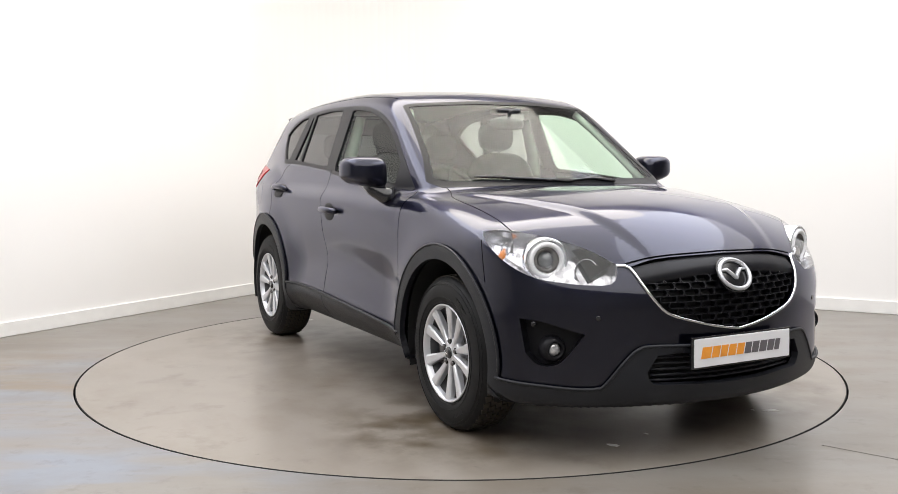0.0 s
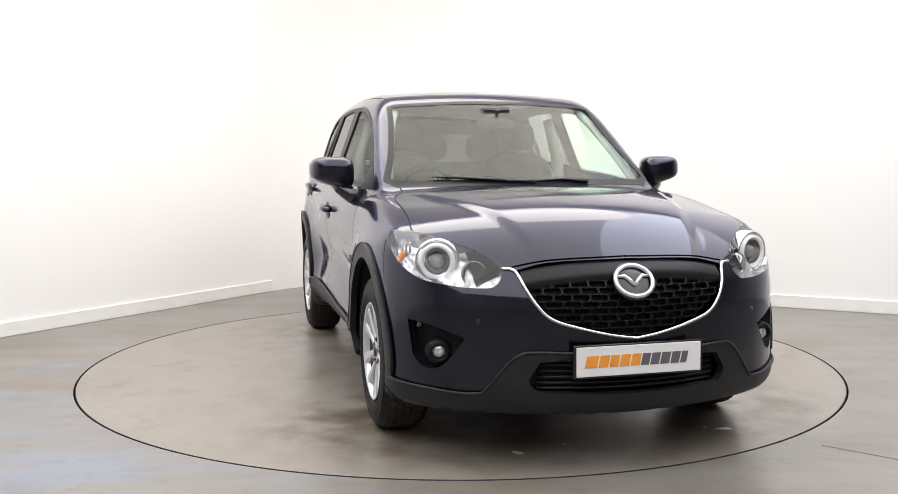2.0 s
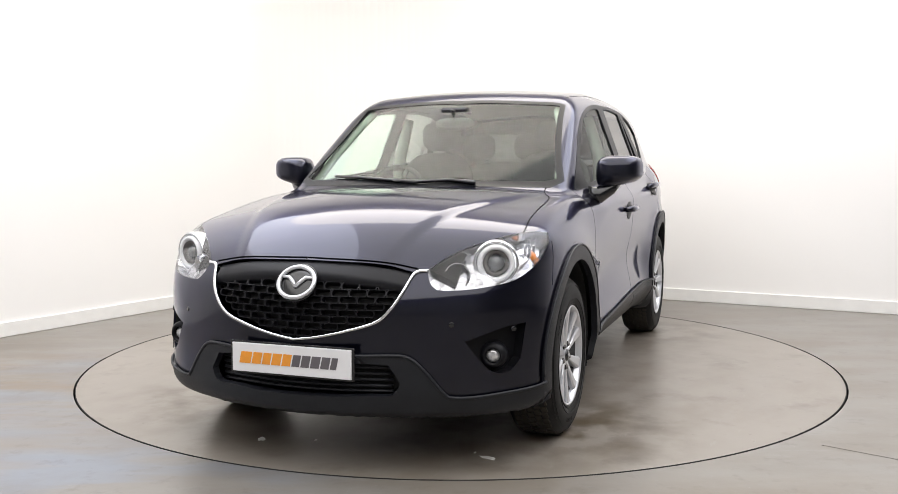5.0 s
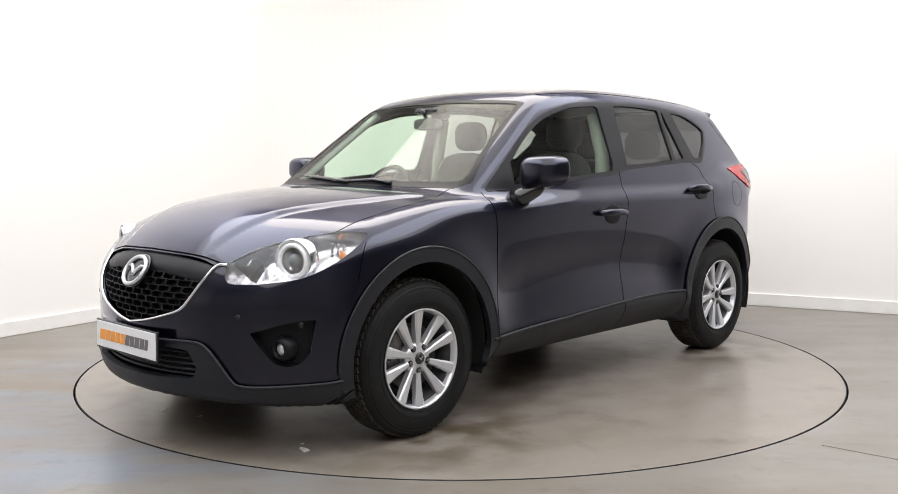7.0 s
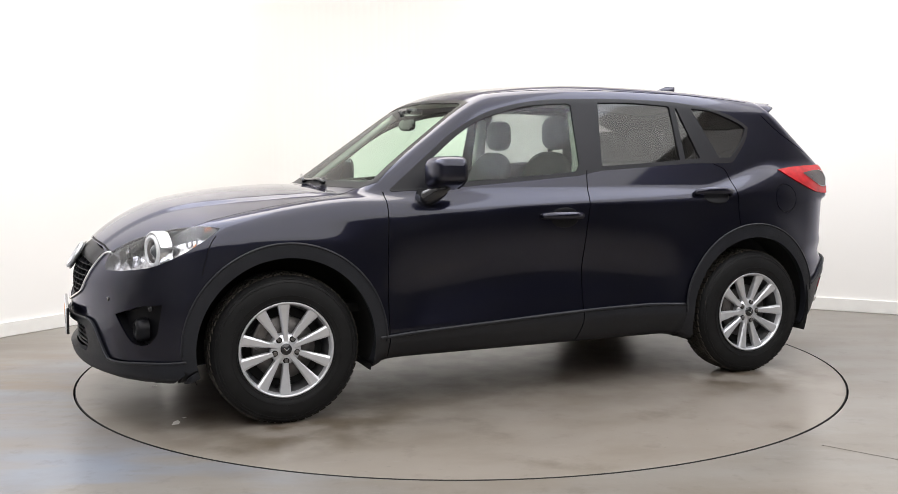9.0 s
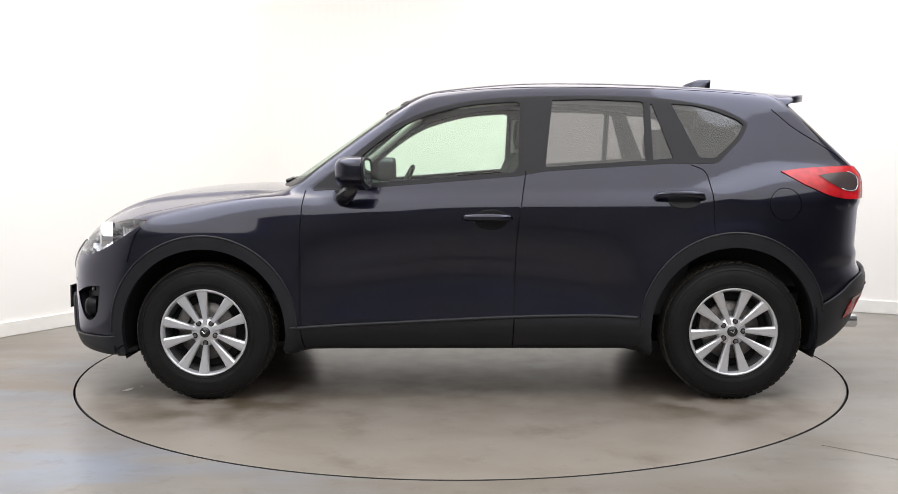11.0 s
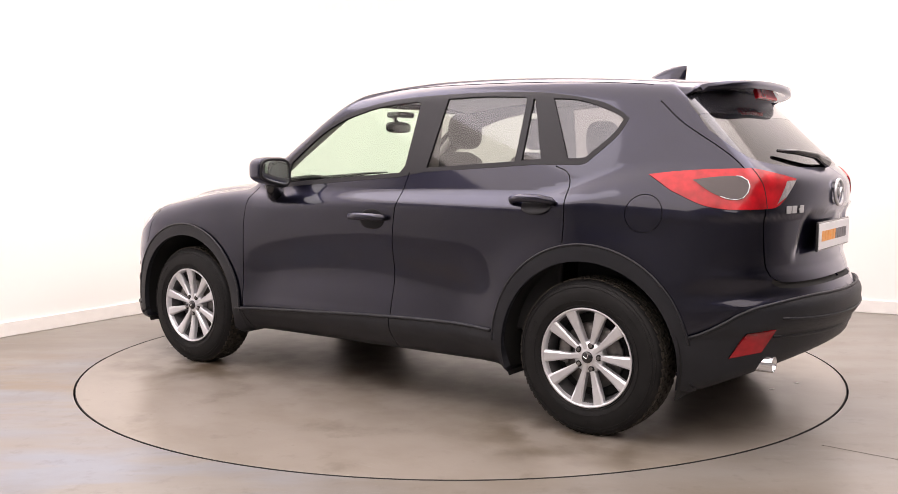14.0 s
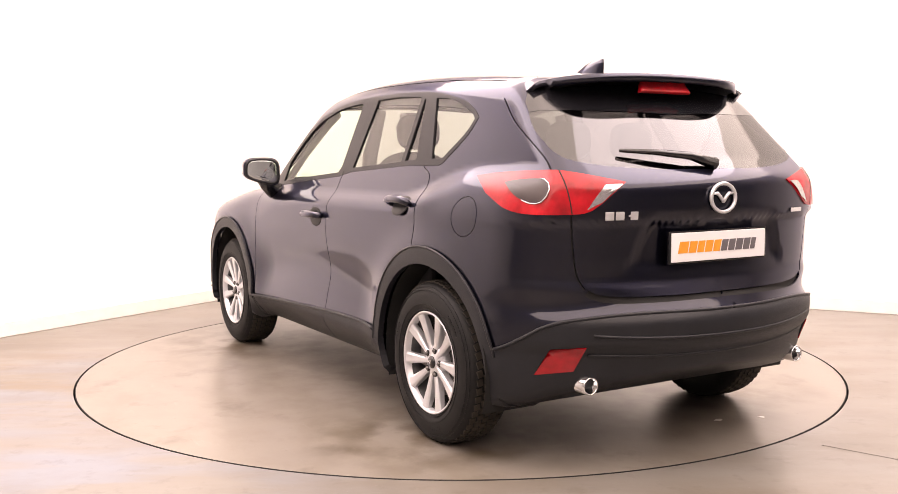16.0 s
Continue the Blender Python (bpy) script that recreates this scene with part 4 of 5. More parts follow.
def ellipsoid(bm, size, m, power=2.6, nu=24, nv=14):
    """A rounded box-like pod."""
    f = lambda c: math.copysign(abs(c) ** (2 / power), c)
    rings = []
    for j in range(nv + 1):
        b = -HALF_PI + math.pi * j / nv
        rings.append([bm.verts.new(m @ Vector((size[0] * f(math.cos(b)) * f(math.cos(a)), size[1] * f(math.cos(b)) * f(math.sin(a)), size[2] * f(math.sin(b)))))
                      for a in (2 * math.pi * i / nu for i in range(nu))])
    for p, q in zip(rings, rings[1:]):
        for i in range(nu):
            bm.faces.new((p[i], p[(i + 1) % nu], q[(i + 1) % nu], q[i]))
    bmesh.ops.remove_doubles(bm, verts=bm.verts, dist=1e-5)
    return bm


def build_mirror(door, s):
    """A wedge-shaped door mirror: pod, black bezel, sunk glass, arm."""
    turn = Matrix.Translation((0.56, s * 0.958, 1.158)) @ Matrix.Rotation(s * radians(-8), 4, "Z")

    def wedge(k, z):
        far = (k + 1) / 2
        return z * (1.06 - 0.16 * far if z > 0 else 1.08 - 0.55 * far) + 0.012 * far

    def pod(size, power, flat):
        bm = bmesh.new()
        ellipsoid(bm, size, Matrix(), power, 36, 20)
        for v in bm.verts:
            if v.co.x < flat:
                v.co.x = flat + (v.co.x - flat) * 0.12
            k = s * v.co.y / 0.108
            v.co.z = wedge(k, v.co.z)
            v.co.x -= 0.022 * (k + 1) ** 2 * 0.5 * (1 if v.co.x > 0 else 0.25)
        bmesh.ops.transform(bm, matrix=turn, verts=bm.verts)
        return bm
    body = part("door_mirror", pod((0.112, 0.110, 0.086), 3.6, -0.045), PAINT, door, "dark blue door mirror", True)
    m = turn @ Matrix.Translation((-0.060, 0, 0))
    rim = []
    for k in range(37):
        a = 2 * math.pi * k / 36
        f = lambda c: math.copysign(abs(c) ** (2 / 3.4), c)
        y, z = 0.094 * f(math.cos(a)), 0.073 * f(math.sin(a))
        rim.append(m @ Vector((0, y, wedge(s * y / 0.108, z))))
    part("mirror_bezel", tube(bmesh.new(), rim, 0.009, 8, True), PILLAR_BLACK, body, "black mirror rim", True)
    bm = bmesh.new()
    ellipsoid(bm, (0.004, 0.091, 0.070), Matrix(), 3.4)
    for v in bm.verts:
        v.co.z = wedge(s * v.co.y / 0.108, v.co.z)
    bmesh.ops.transform(bm, matrix=m @ Matrix.Translation((-0.002, 0, 0)), verts=bm.verts)
    part("mirror_glass", bm, MIRROR, body, "", True)
    p, _ = side_point(0.64, 1.050, -0.01, s)
    bm = bmesh.new()
    tube(bm, [p, p + Vector((-0.015, s * 0.045, 0.004)), (0.585, s * 0.915, 1.082), (0.57, s * 0.94, 1.115)], [0.052, 0.045, 0.036, 0.034], 12)
    part("mirror_arm", bm, GLOSS_BLACK, body, "", True)


def build_handle(door, x, z, s):
    p, n = side_point(x, z, 0.0, s)
    m = unit_frame(p, n)
    bm = bmesh.new()
    # the scoop's shade, as a thin black disc laid on the door skin
    ellipsoid(bm, (0.082, 0.052, 0.005), m @ Matrix.Translation((0.02 * s, -0.006, 0)), 2.2)
    part("handle_scoop_shade", bm, GRILLE_BLACK, door, "", True)
    bm = bmesh.new()
    tube(bm, [m @ Vector(q) for q in ((-0.122, 0.004, 0.002), (-0.108, 0.006, 0.024), (-0.05, 0.008, 0.036), (0.05, 0.007, 0.036), (0.108, 0.003, 0.024), (0.120, 0, 0.002))], [0.012, 0.017, 0.019, 0.019, 0.017, 0.011], 12)
    part("door_handle", bm, PAINT, door, "dark blue bar door handle", True)


def emblem(parent, p, n, radius):
    """A plain oval chrome ring with a winged notch."""
    m = unit_frame(p, n)
    bm = bmesh.new()
    k = 40
    tube(bm, [m @ Vector((radius * 1.08 * math.cos(2 * math.pi * i / k), radius * 0.92 * math.sin(2 * math.pi * i / k), 0.008)) for i in range(k + 1)], radius * 0.13, 8, True)
    oval = part("emblem", bm, ALLOY, parent, "oval chrome emblem", True)
    bm = bmesh.new()
    for s in (1, -1):
        tube(bm, [m @ Vector((x * radius * s, y * radius, 0.008)) for x, y in ((0.0, -0.28), (0.25, 0.05), (0.52, 0.30), (0.95, 0.28))], [radius * 0.10, radius * 0.12, radius * 0.12, radius * 0.07], 8)
    part("emblem_wing", bm, ALLOY, oval, "", True)


def plate(parent, p, n, name):
    """A white plate with orange and grey print bars."""
    m = unit_frame(p, n)
    base = part(name, box(bmesh.new(), (PLATE_W + 0.02, PLATE_H + 0.015, 0.012), m, 0.003), GLOSS_BLACK, parent, "white dealer plate with orange and grey print")
    part("plate_face", box(bmesh.new(), (PLATE_W, PLATE_H, 0.006), m @ Matrix.Translation((0, 0, 0.0075)), 0.002), WHITE_PLATE, base)
    x = -0.228
    for mat, widths in ((ORANGE, (0.056, 0.046, 0.042, 0.046, 0.044)), (GREY_PRINT, (0.040, 0.042, 0.044, 0.042, 0.032))):
        for wd in widths:
            bm = bmesh.new()
            box(bm, (wd - 0.006, 0.046, 0.0015), m @ Matrix.Translation((x + wd / 2, 0, 0.0112)) @ Matrix.Shear("XZ", 4, (0, 0)), 0.0)
            for v in bm.verts:
                q = m.inverted() @ v.co
                v.co = m @ Vector((q.x + q.y * 0.22, q.y, q.z))
            part("print_bar", bm, mat, base)
            x += wd


def build_lamps(car, P, N, got):
    for s in (1, -1):
        lamp_ob = mesh_object("headlamp", skin_mesh("headlamp", P, N, got["headlamp"], 0.001, 0, s), LENS, car, "clear halogen headlamp")
        mesh_object("lamp_housing", skin_mesh("lamp_housing", P, N, got["headlamp"], -0.055, -0.055, s), HOUSING, lamp_ob)
        c = Vector((1.885, s * 0.707, 0.822))
        m = Matrix.Translation(c) @ Matrix.Rotation(s * radians(18), 4, "Z") @ Matrix.Rotation(radians(-90), 4, "Z")
        for nm, prof, mat in (("bezel_ring", [(0.052, 0.03), (0.060, 0.045), (0.070, 0.045), (0.076, 0.035), (0.076, 0.0)], HALO), ("outer_bezel", [(0.080, 0.0), (0.080, 0.036), (0.086, 0.040), (0.091, 0.034), (0.091, -0.02)], CHROME), ("projector_bowl", [(0.034, 0.02), (0.050, 0.040), (0.052, 0.0)], STEEL),
                              ("projector_lens", [(0.0005, 0.045), (0.012, 0.043), (0.024, 0.036), (0.033, 0.024), (0.034, 0.0)], EYE)):
            bm = lathe(prof, 40)
            bmesh.ops.transform(bm, matrix=m, verts=bm.verts)
            part(nm, bm, mat, lamp_ob, "", True)
        c = Vector((1.995, s * 0.585, 0.778))
        m = Matrix.Translation(c) @ Matrix.Rotation(s * radians(14), 4, "Z") @ Matrix.Rotation(radians(-90), 4, "Z")
        bm = lathe([(0.012, -0.03), (0.035, -0.01), (0.048, 0.018), (0.052, 0.018)], 24)
        bmesh.ops.transform(bm, matrix=m, verts=bm.verts)
        part("main_beam_reflector", bm, CHROME, lamp_ob, "", True)
        bm = bmesh.new()
        ellipsoid(bm, (0.016, 0.022, 0.03), Matrix.Translation((1.735, s * 0.81, 0.83)), 2)
        part("indicator_bulb", bm, AMBER, lamp_ob, "amber indicator", True)
        for k in range(4):
            p = (1.93 - 0.022 * k, s * (0.545 + 0.030 * k), 0.800 + 0.012 * k)
            bm = box(bmesh.new(), (0.006, 0.004, 0.075), Matrix.Translation(p) @ Matrix.Rotation(radians(18), 4, "X"), 0.001)
            part("reflector_flute", bm, HOUSING_LIGHT, lamp_ob)
        for k in range(3):
            bm = box(bmesh.new(), (0.010, 0.012, 0.050), Matrix.Translation((1.775 - 0.020 * k, s * (0.797 + 0.012 * k), 0.865 - 0.004 * k)), 0.003)
            part("indicator_reflector", bm, HOUSING_LIGHT, lamp_ob)
        # rear
        tail = mesh_object("tail_lamp", skin_mesh("tail_lamp", P, N, got["tail_lamp"], 0.006, 0.02, s), RED_LENS, car, "red tail lamp with clear insert")
        outline = spline([(-1.815, 0.81, 1.152), (-1.90, 0.77, 1.160), (-1.968, 0.722, 1.150), (-1.995, 0.72, 1.110), (-1.985, 0.748, 1.066), (-1.945, 0.775, 1.062), (-1.875, 0.80, 1.095), (-1.815, 0.81, 1.152)], 0.02)
        insert = part("lamp_insert", skin_patch([tuple(q) for q in outline[:-1]], 0.0085, s), SMOKED, tail, "smoked clear lens", True)
        edge = from_uv(to_uv(outline[len(outline) // 3:-len(outline) // 4]))
        edge = edge + normals(edge) * 0.009
        part("insert_rim", tube(bmesh.new(), [(a, b * s, c) for a, b, c in edge], 0.0028, 6), HOUSING, insert, "", True)
        bm = skin_patch([(-2.09, 0.535, 1.13), (-2.11, 0.465, 1.132), (-2.10, 0.555, 1.068), (-2.075, 0.61, 1.038)], 0.0085, s)
        part("reversing_lens", bm, HOUSING_LIGHT, tail, "clear reversing lens", True)
        gap = from_uv(to_uv(spline([(-2.06, 0.667, 1.026), (-2.045, 0.675, 1.10), (-2.001, 0.683, 1.186)])))
        gap = gap + normals(gap) * 0.005
        part("lamp_gap", tube(bmesh.new(), [(a, b * s, c) for a, b, c in gap], 0.0028, 6), DARK, tail)
        # fog lamps
        p, n = front_point(s * 0.745, 0.468, -0.022)
        m = unit_frame(p, (0.98, 0.12 * s, 0)) @ Matrix.Rotation(radians(90), 4, "X")
        bm = lathe([(0.0005, 0.010), (0.014, 0.009), (0.026, 0.003), (0.030, -0.01)], 32)
        bmesh.ops.transform(bm, matrix=m, verts=bm.verts)
        fog = part("fog_lamp", bm, FOG_GLASS, car, "round clear fog lamp", True)
        bm = lathe([(0.028, 0.004), (0.031, 0.016), (0.036, 0.018), (0.050, 0.004), (0.053, -0.012), (0.053, -0.04)], 32)
        bmesh.ops.transform(bm, matrix=m, verts=bm.verts)
        part("fog_lamp_ring", bm, GRILLE_BLACK, fog, "black fog lamp ring", True)


def skin_patch(corners, off, s, n=6):
    """A small piece of the skin between corners, raised by off."""
    uv = to_uv(corners)
    rim = line([*uv, uv[0]], 0.012)[:-1]
    mid = uv.mean(0)
    rows = [mid + (rim - mid) * k for k in (1.0, 0.66, 0.33)] + [mid[None]]
    bm = bmesh.new()
    made = []
    for r in rows:
        q = from_uv(r)
        q = q + normals(q) * off
        made.append([bm.verts.new((a, b * s, c)) for a, b, c in q])
    for p, q in zip(made, made[1:-1]):
        for i in range(len(p)):
            bm.faces.new((p[i], p[(i + 1) % len(p)], q[(i + 1) % len(p)], q[i]))
    for i in range(len(made[-2])):
        bm.faces.new((made[-2][i], made[-2][(i + 1) % len(made[-2])], made[-1][0]))
    return bm


def build_nose(car):
    # chrome wing round the grille
    half = spline(GRILLE_EDGE, 0.015)
    q = from_uv(to_uv(half))
    q = q + normals(q) * 0.003
    path = [tuple(v) for v in q] + [(a, -b, c) for a, b, c in q[::-1][1:]]
    part("grille_chrome", tube(bmesh.new(), path, 0.0068, 8), CHROME, car, "polished chrome wing under the grille", True)
    # upper painted band
    bm = bmesh.new()
    rows = []
    for z_top, off in ((0.842, -0.012), (0.80, -0.002), (0.772, -0.012), (0.768, -0.04)):
        ys = [-0.43 + 0.86 * k / 32 for k in range(33)]
        rows.append([bm.verts.new(p) for p in front_points([(y, z_top - 0.22 * y * y, off) for y in ys])])
    for a, b in zip(rows, rows[1:]):
        for i in range(32):
            bm.faces.new((a[i], a[i + 1], b[i + 1], b[i]))
    grille = part("grille", bm, PILLAR_BLACK, car, "gloss black honeycomb grille", True)
    # honeycomb
    bm = bmesh.new()
    w, h, spots = 0.072, 0.029, []
    hexagon = ((-0.5, 0.10), (-0.42, 0.5), (0.42, 0.5), (0.5, 0.10), (0.5, -0.10), (0.42, -0.5), (-0.42, -0.5), (-0.5, -0.10))
    for r in range(9):
        for c in range(-7, 8):
            y, z = (c + 0.5 * (r % 2)) * w, 0.752 - r * h * 0.94
            lim = 0.418 - max(0, 0.70 - z) * 1.1 - max(0, 0.62 - z) * 3.2
            if abs(y) > lim - 0.01:
                continue
            for dy, dz in hexagon:
                spots += [(y + dy * w * 1.04, z + dz * h * 1.02, -0.012), (y + dy * w * 0.91, z + dz * h * 0.84, -0.013), (y + dy * w * 0.91, z + dz * h * 0.84, -0.042)]
    made = [bm.verts.new(v) for v in front_points(spots)]
    for k in range(0, len(made), 24):
        cell = [made[k + 3 * i:k + 3 * i + 3] for i in range(8)]
        for a, b in zip(cell, cell[1:] + cell[:1]):
            bm.faces.new((a[0], b[0], b[1], a[1]))
            bm.faces.new((a[1], b[1], b[2], a[2]))
    tagged(part("honeycomb", bm, GRILLE_BLACK, grille), kind="stuff")
    p, n = front_point(0, BADGE_Z, 0.004)
    m = unit_frame(p, n)
    bm = bmesh.new()
    ellipsoid(bm, (0.082, 0.082, 0.010), m @ Matrix.Translation((0, 0.004, -0.006)), 2.2)
    part("emblem_base", bm, GLOSS_BLACK, grille, "", True)
    emblem(grille, p, n, 0.072)
    p, n = front_point(0, 0.456, 0.022)
    plate(car, p, Vector((1, 0, 0.02)), "front_plate")
    for k in range(5):
        bm = bmesh.new()
        z = 0.335 + 0.024 * k
        pts = front_points([(-0.39 + 0.78 * i / 16, z, -0.03) for i in range(17)])
        part("intake_slat", tube(bm, pts, 0.006, 6), PLASTIC, car, "", True)
    for s in (1, -1):
        for y, z in ((0.60, 0.60), (0.80, 0.57)):
            p, n = front_point(s * y, z, 0.0)
            m = unit_frame(p, n) @ Matrix.Rotation(radians(90), 4, "X")
            bm = lathe([(0.0005, 0.002), (0.009, 0.002), (0.011, 0.0005), (0.011, -0.01)], 20)
            bmesh.ops.transform(bm, matrix=m, verts=bm.verts)
            part("parking_sensor", bm, GLOSS_BLACK, car, "", True)


def build_tail(car, tailgate):
    # roof spoiler
    bm = bmesh.new()
    nx = 12
    half = [(y / 12 * 0.57, 0.0) for y in range(13)] + [(0.600, 0.02), (0.622, 0.10), (0.638, 0.28), (0.650, 0.55), (0.658, 0.80), (0.664, 1.0)]
    across = [(-y, q) for y, q in half[:0:-1]] + half
    tops, unders = [], []
    for y, q in across:
        e = min(1, abs(y) / 0.60)
        x0, x1 = -1.50, -1.872 + 0.15 * e ** 4
        tr, ur = [], []
        for i in range(nx + 1):
            t = i / nx
            x = x0 + (x1 - x0) * t
            wide = 0.988 - 0.085 * t * e ** 4
            top = 1.662 - 0.045 * (x + 0.45) ** 2 - 0.09 * y * y - 0.02 * e ** 6 + 0.005 + 0.012 * t * t
            drop = q * (0.012 + 0.135 * (1 - t) ** 0.9)
            th = 0.006 + 0.042 * math.sin(math.pi * min(1, t * 1.15) * 0.85) + 0.010 * t
            tr.append(bm.verts.new((x, y * wide, top - drop)))
            if q > 0:
                ur.append(bm.verts.new((x, y * wide * 0.955, top - max(drop, min(th, 0.02)) - 0.002)))
            else:
                ur.append(bm.verts.new((x, y * wide, top - th)))
        tops.append(tr), unders.append(ur)
    ny = len(across) - 1
    for j in range(ny):
        for i in range(nx):
            bm.faces.new((tops[j][i], tops[j + 1][i], tops[j + 1][i + 1], tops[j][i + 1]))
            bm.faces.new((unders[j][i], unders[j][i + 1], unders[j + 1][i + 1], unders[j + 1][i]))
        bm.faces.new((tops[j][nx], tops[j + 1][nx], unders[j + 1][nx], unders[j][nx]))
        bm.faces.new((tops[j][0], unders[j][0], unders[j + 1][0], tops[j + 1][0]))
    for j in (0, ny):
        for i in range(nx):
            bm.faces.new((tops[j][i], tops[j][i + 1], unders[j][i + 1], unders[j][i]))
    spoiler = part("roof_spoiler", bm, PAINT, tailgate, "dark roof spoiler over the tailgate window", True)
    bm = bmesh.new()
    box(bm, (0.02, 0.27, 0.05), Matrix.Translation((-1.832, 0, 1.532)) @ Matrix.Rotation(radians(25), 4, "Y"), 0.005)
    for v in bm.verts:
        v.co.y *= 1.0 + (1.532 - v.co.z) * 4.0
    part("high_brake_lamp", bm, RED_LENS, spoiler, "red high brake lamp")
    # shark fin
    bm = bmesh.new()
    rows = []
    for z, x0, x1, hw in ((-0.01, -1.21, -1.43, 0.034), (0.025, -1.25, -1.436, 0.024), (0.05, -1.30, -1.438, 0.015), (0.072, -1.365, -1.438, 0.006)):
        zr = 1.662 - 0.045 * 0.81 + z - 0.004
        rows.append([bm.verts.new(((x0 + x1) / 2 + (x0 - x1) / 2 * math.cos(a), hw * math.sin(a), zr)) for a in (2 * math.pi * i / 20 for i in range(20))])
    for a, b in zip(rows, rows[1:]):
        for i in range(20):
            bm.faces.new((a[i], a[(i + 1) % 20], b[(i + 1) % 20], b[i]))
    bm.faces.new(rows[-1])
    part("shark_fin_antenna", bm, PAINT, car, "dark shark fin roof antenna", True)
    # wiper
    bm = bmesh.new()
    pts = [front_point(y, z, off, -1)[0] for y, z, off in ((-0.02, 1.195, 0.02), (0.10, 1.215, 0.035), (0.25, 1.235, 0.03), (0.40, 1.25, 0.02))]
    tube(bm, pts, [0.026, 0.016, 0.012, 0.007], 8)
    part("rear_wiper", bm, GLOSS_BLACK, tailgate, "black rear wiper", True)
    p, n = front_point(0, 1.075, 0.002, -1)
    emblem(tailgate, p, n, 0.062)
    # number plate panel
    p, n = front_point(0, 0.885, 0.022, -1)
    plate(tailgate, p, Vector((-1, 0, 0.0)), "rear_plate")
    # badge letters as bars
    x = 0.525
    for wd in (0.036, 0.036, 0.012, 0.032):
        p, n = front_point(x, 1.015, 0.004, -1)
        bm = box(bmesh.new(), (wd, 0.032 if wd > 0.02 else 0.007, 0.004), unit_frame(p, n), 0.001)
        part("badge_bar", bm, ALLOY, tailgate)
        x -= wd + 0.006
    p, n = front_point(-0.52, 1.01, 0.004, -1)
    part("badge_bar", box(bmesh.new(), (0.10, 0.018, 0.003), unit_frame(p, n), 0.001), CHROME, tailgate)
    for z, off in ((0.545, 0.012), (0.470, 0.012)):
        rib = front_points([(-0.60 + 1.2 * i / 24, z + 0.02 * abs(i / 12 - 1) ** 3, off) for i in range(25)], -1)
        part("bumper_rib", tube(bmesh.new(), rib, 0.006, 8), PLASTIC, car, "", True)
    for s in (1, -1):
        bm = lathe([(0.028, 0.0), (0.030, 0.10), (0.033, 0.103), (0.036, 0.10), (0.036, -0.05)], 28)
        bmesh.ops.transform(bm, matrix=Matrix.Translation((-1.985, s * 0.588, 0.360)) @ Matrix.Rotation(radians(90), 4, "Z"), verts=bm.verts)
        pipe = part("exhaust_tip", bm, CHROME, car, "round chrome exhaust tip", True)
        bm = lathe([(0.0005, 0.03), (0.030, 0.03), (0.030, -0.05)], 20)
        bmesh.ops.transform(bm, matrix=Matrix.Translation((-1.985, s * 0.588, 0.360)) @ Matrix.Rotation(radians(90), 4, "Z"), verts=bm.verts)
        part("exhaust_bore", bm, DARK, pipe)


def build_seat(car, x, y, width, back, heads):
    bm = bmesh.new()
    ellipsoid(bm, (0.26, width, 0.09), Matrix.Translation((x, y, 0.68)), 3.2)
    seat = part("seat", bm, SEAT, car, "dark cloth seat", True)
    bm = bmesh.new()
    ellipsoid(bm, (0.075, width, back / 2), Matrix.Translation((x - 0.30, y, 0.70 + back / 2)) @ Matrix.Rotation(radians(-14), 4, "Y"), 3.0)
    part("backrest", bm, SEAT, seat, "", True)
    for dy in heads:
        bm = bmesh.new()
        ellipsoid(bm, (0.05, 0.125, 0.095), Matrix.Translation((x - 0.40, y + dy, 0.80 + back)), 3.0)
        part("headrest", bm, SEAT, seat, "", True)


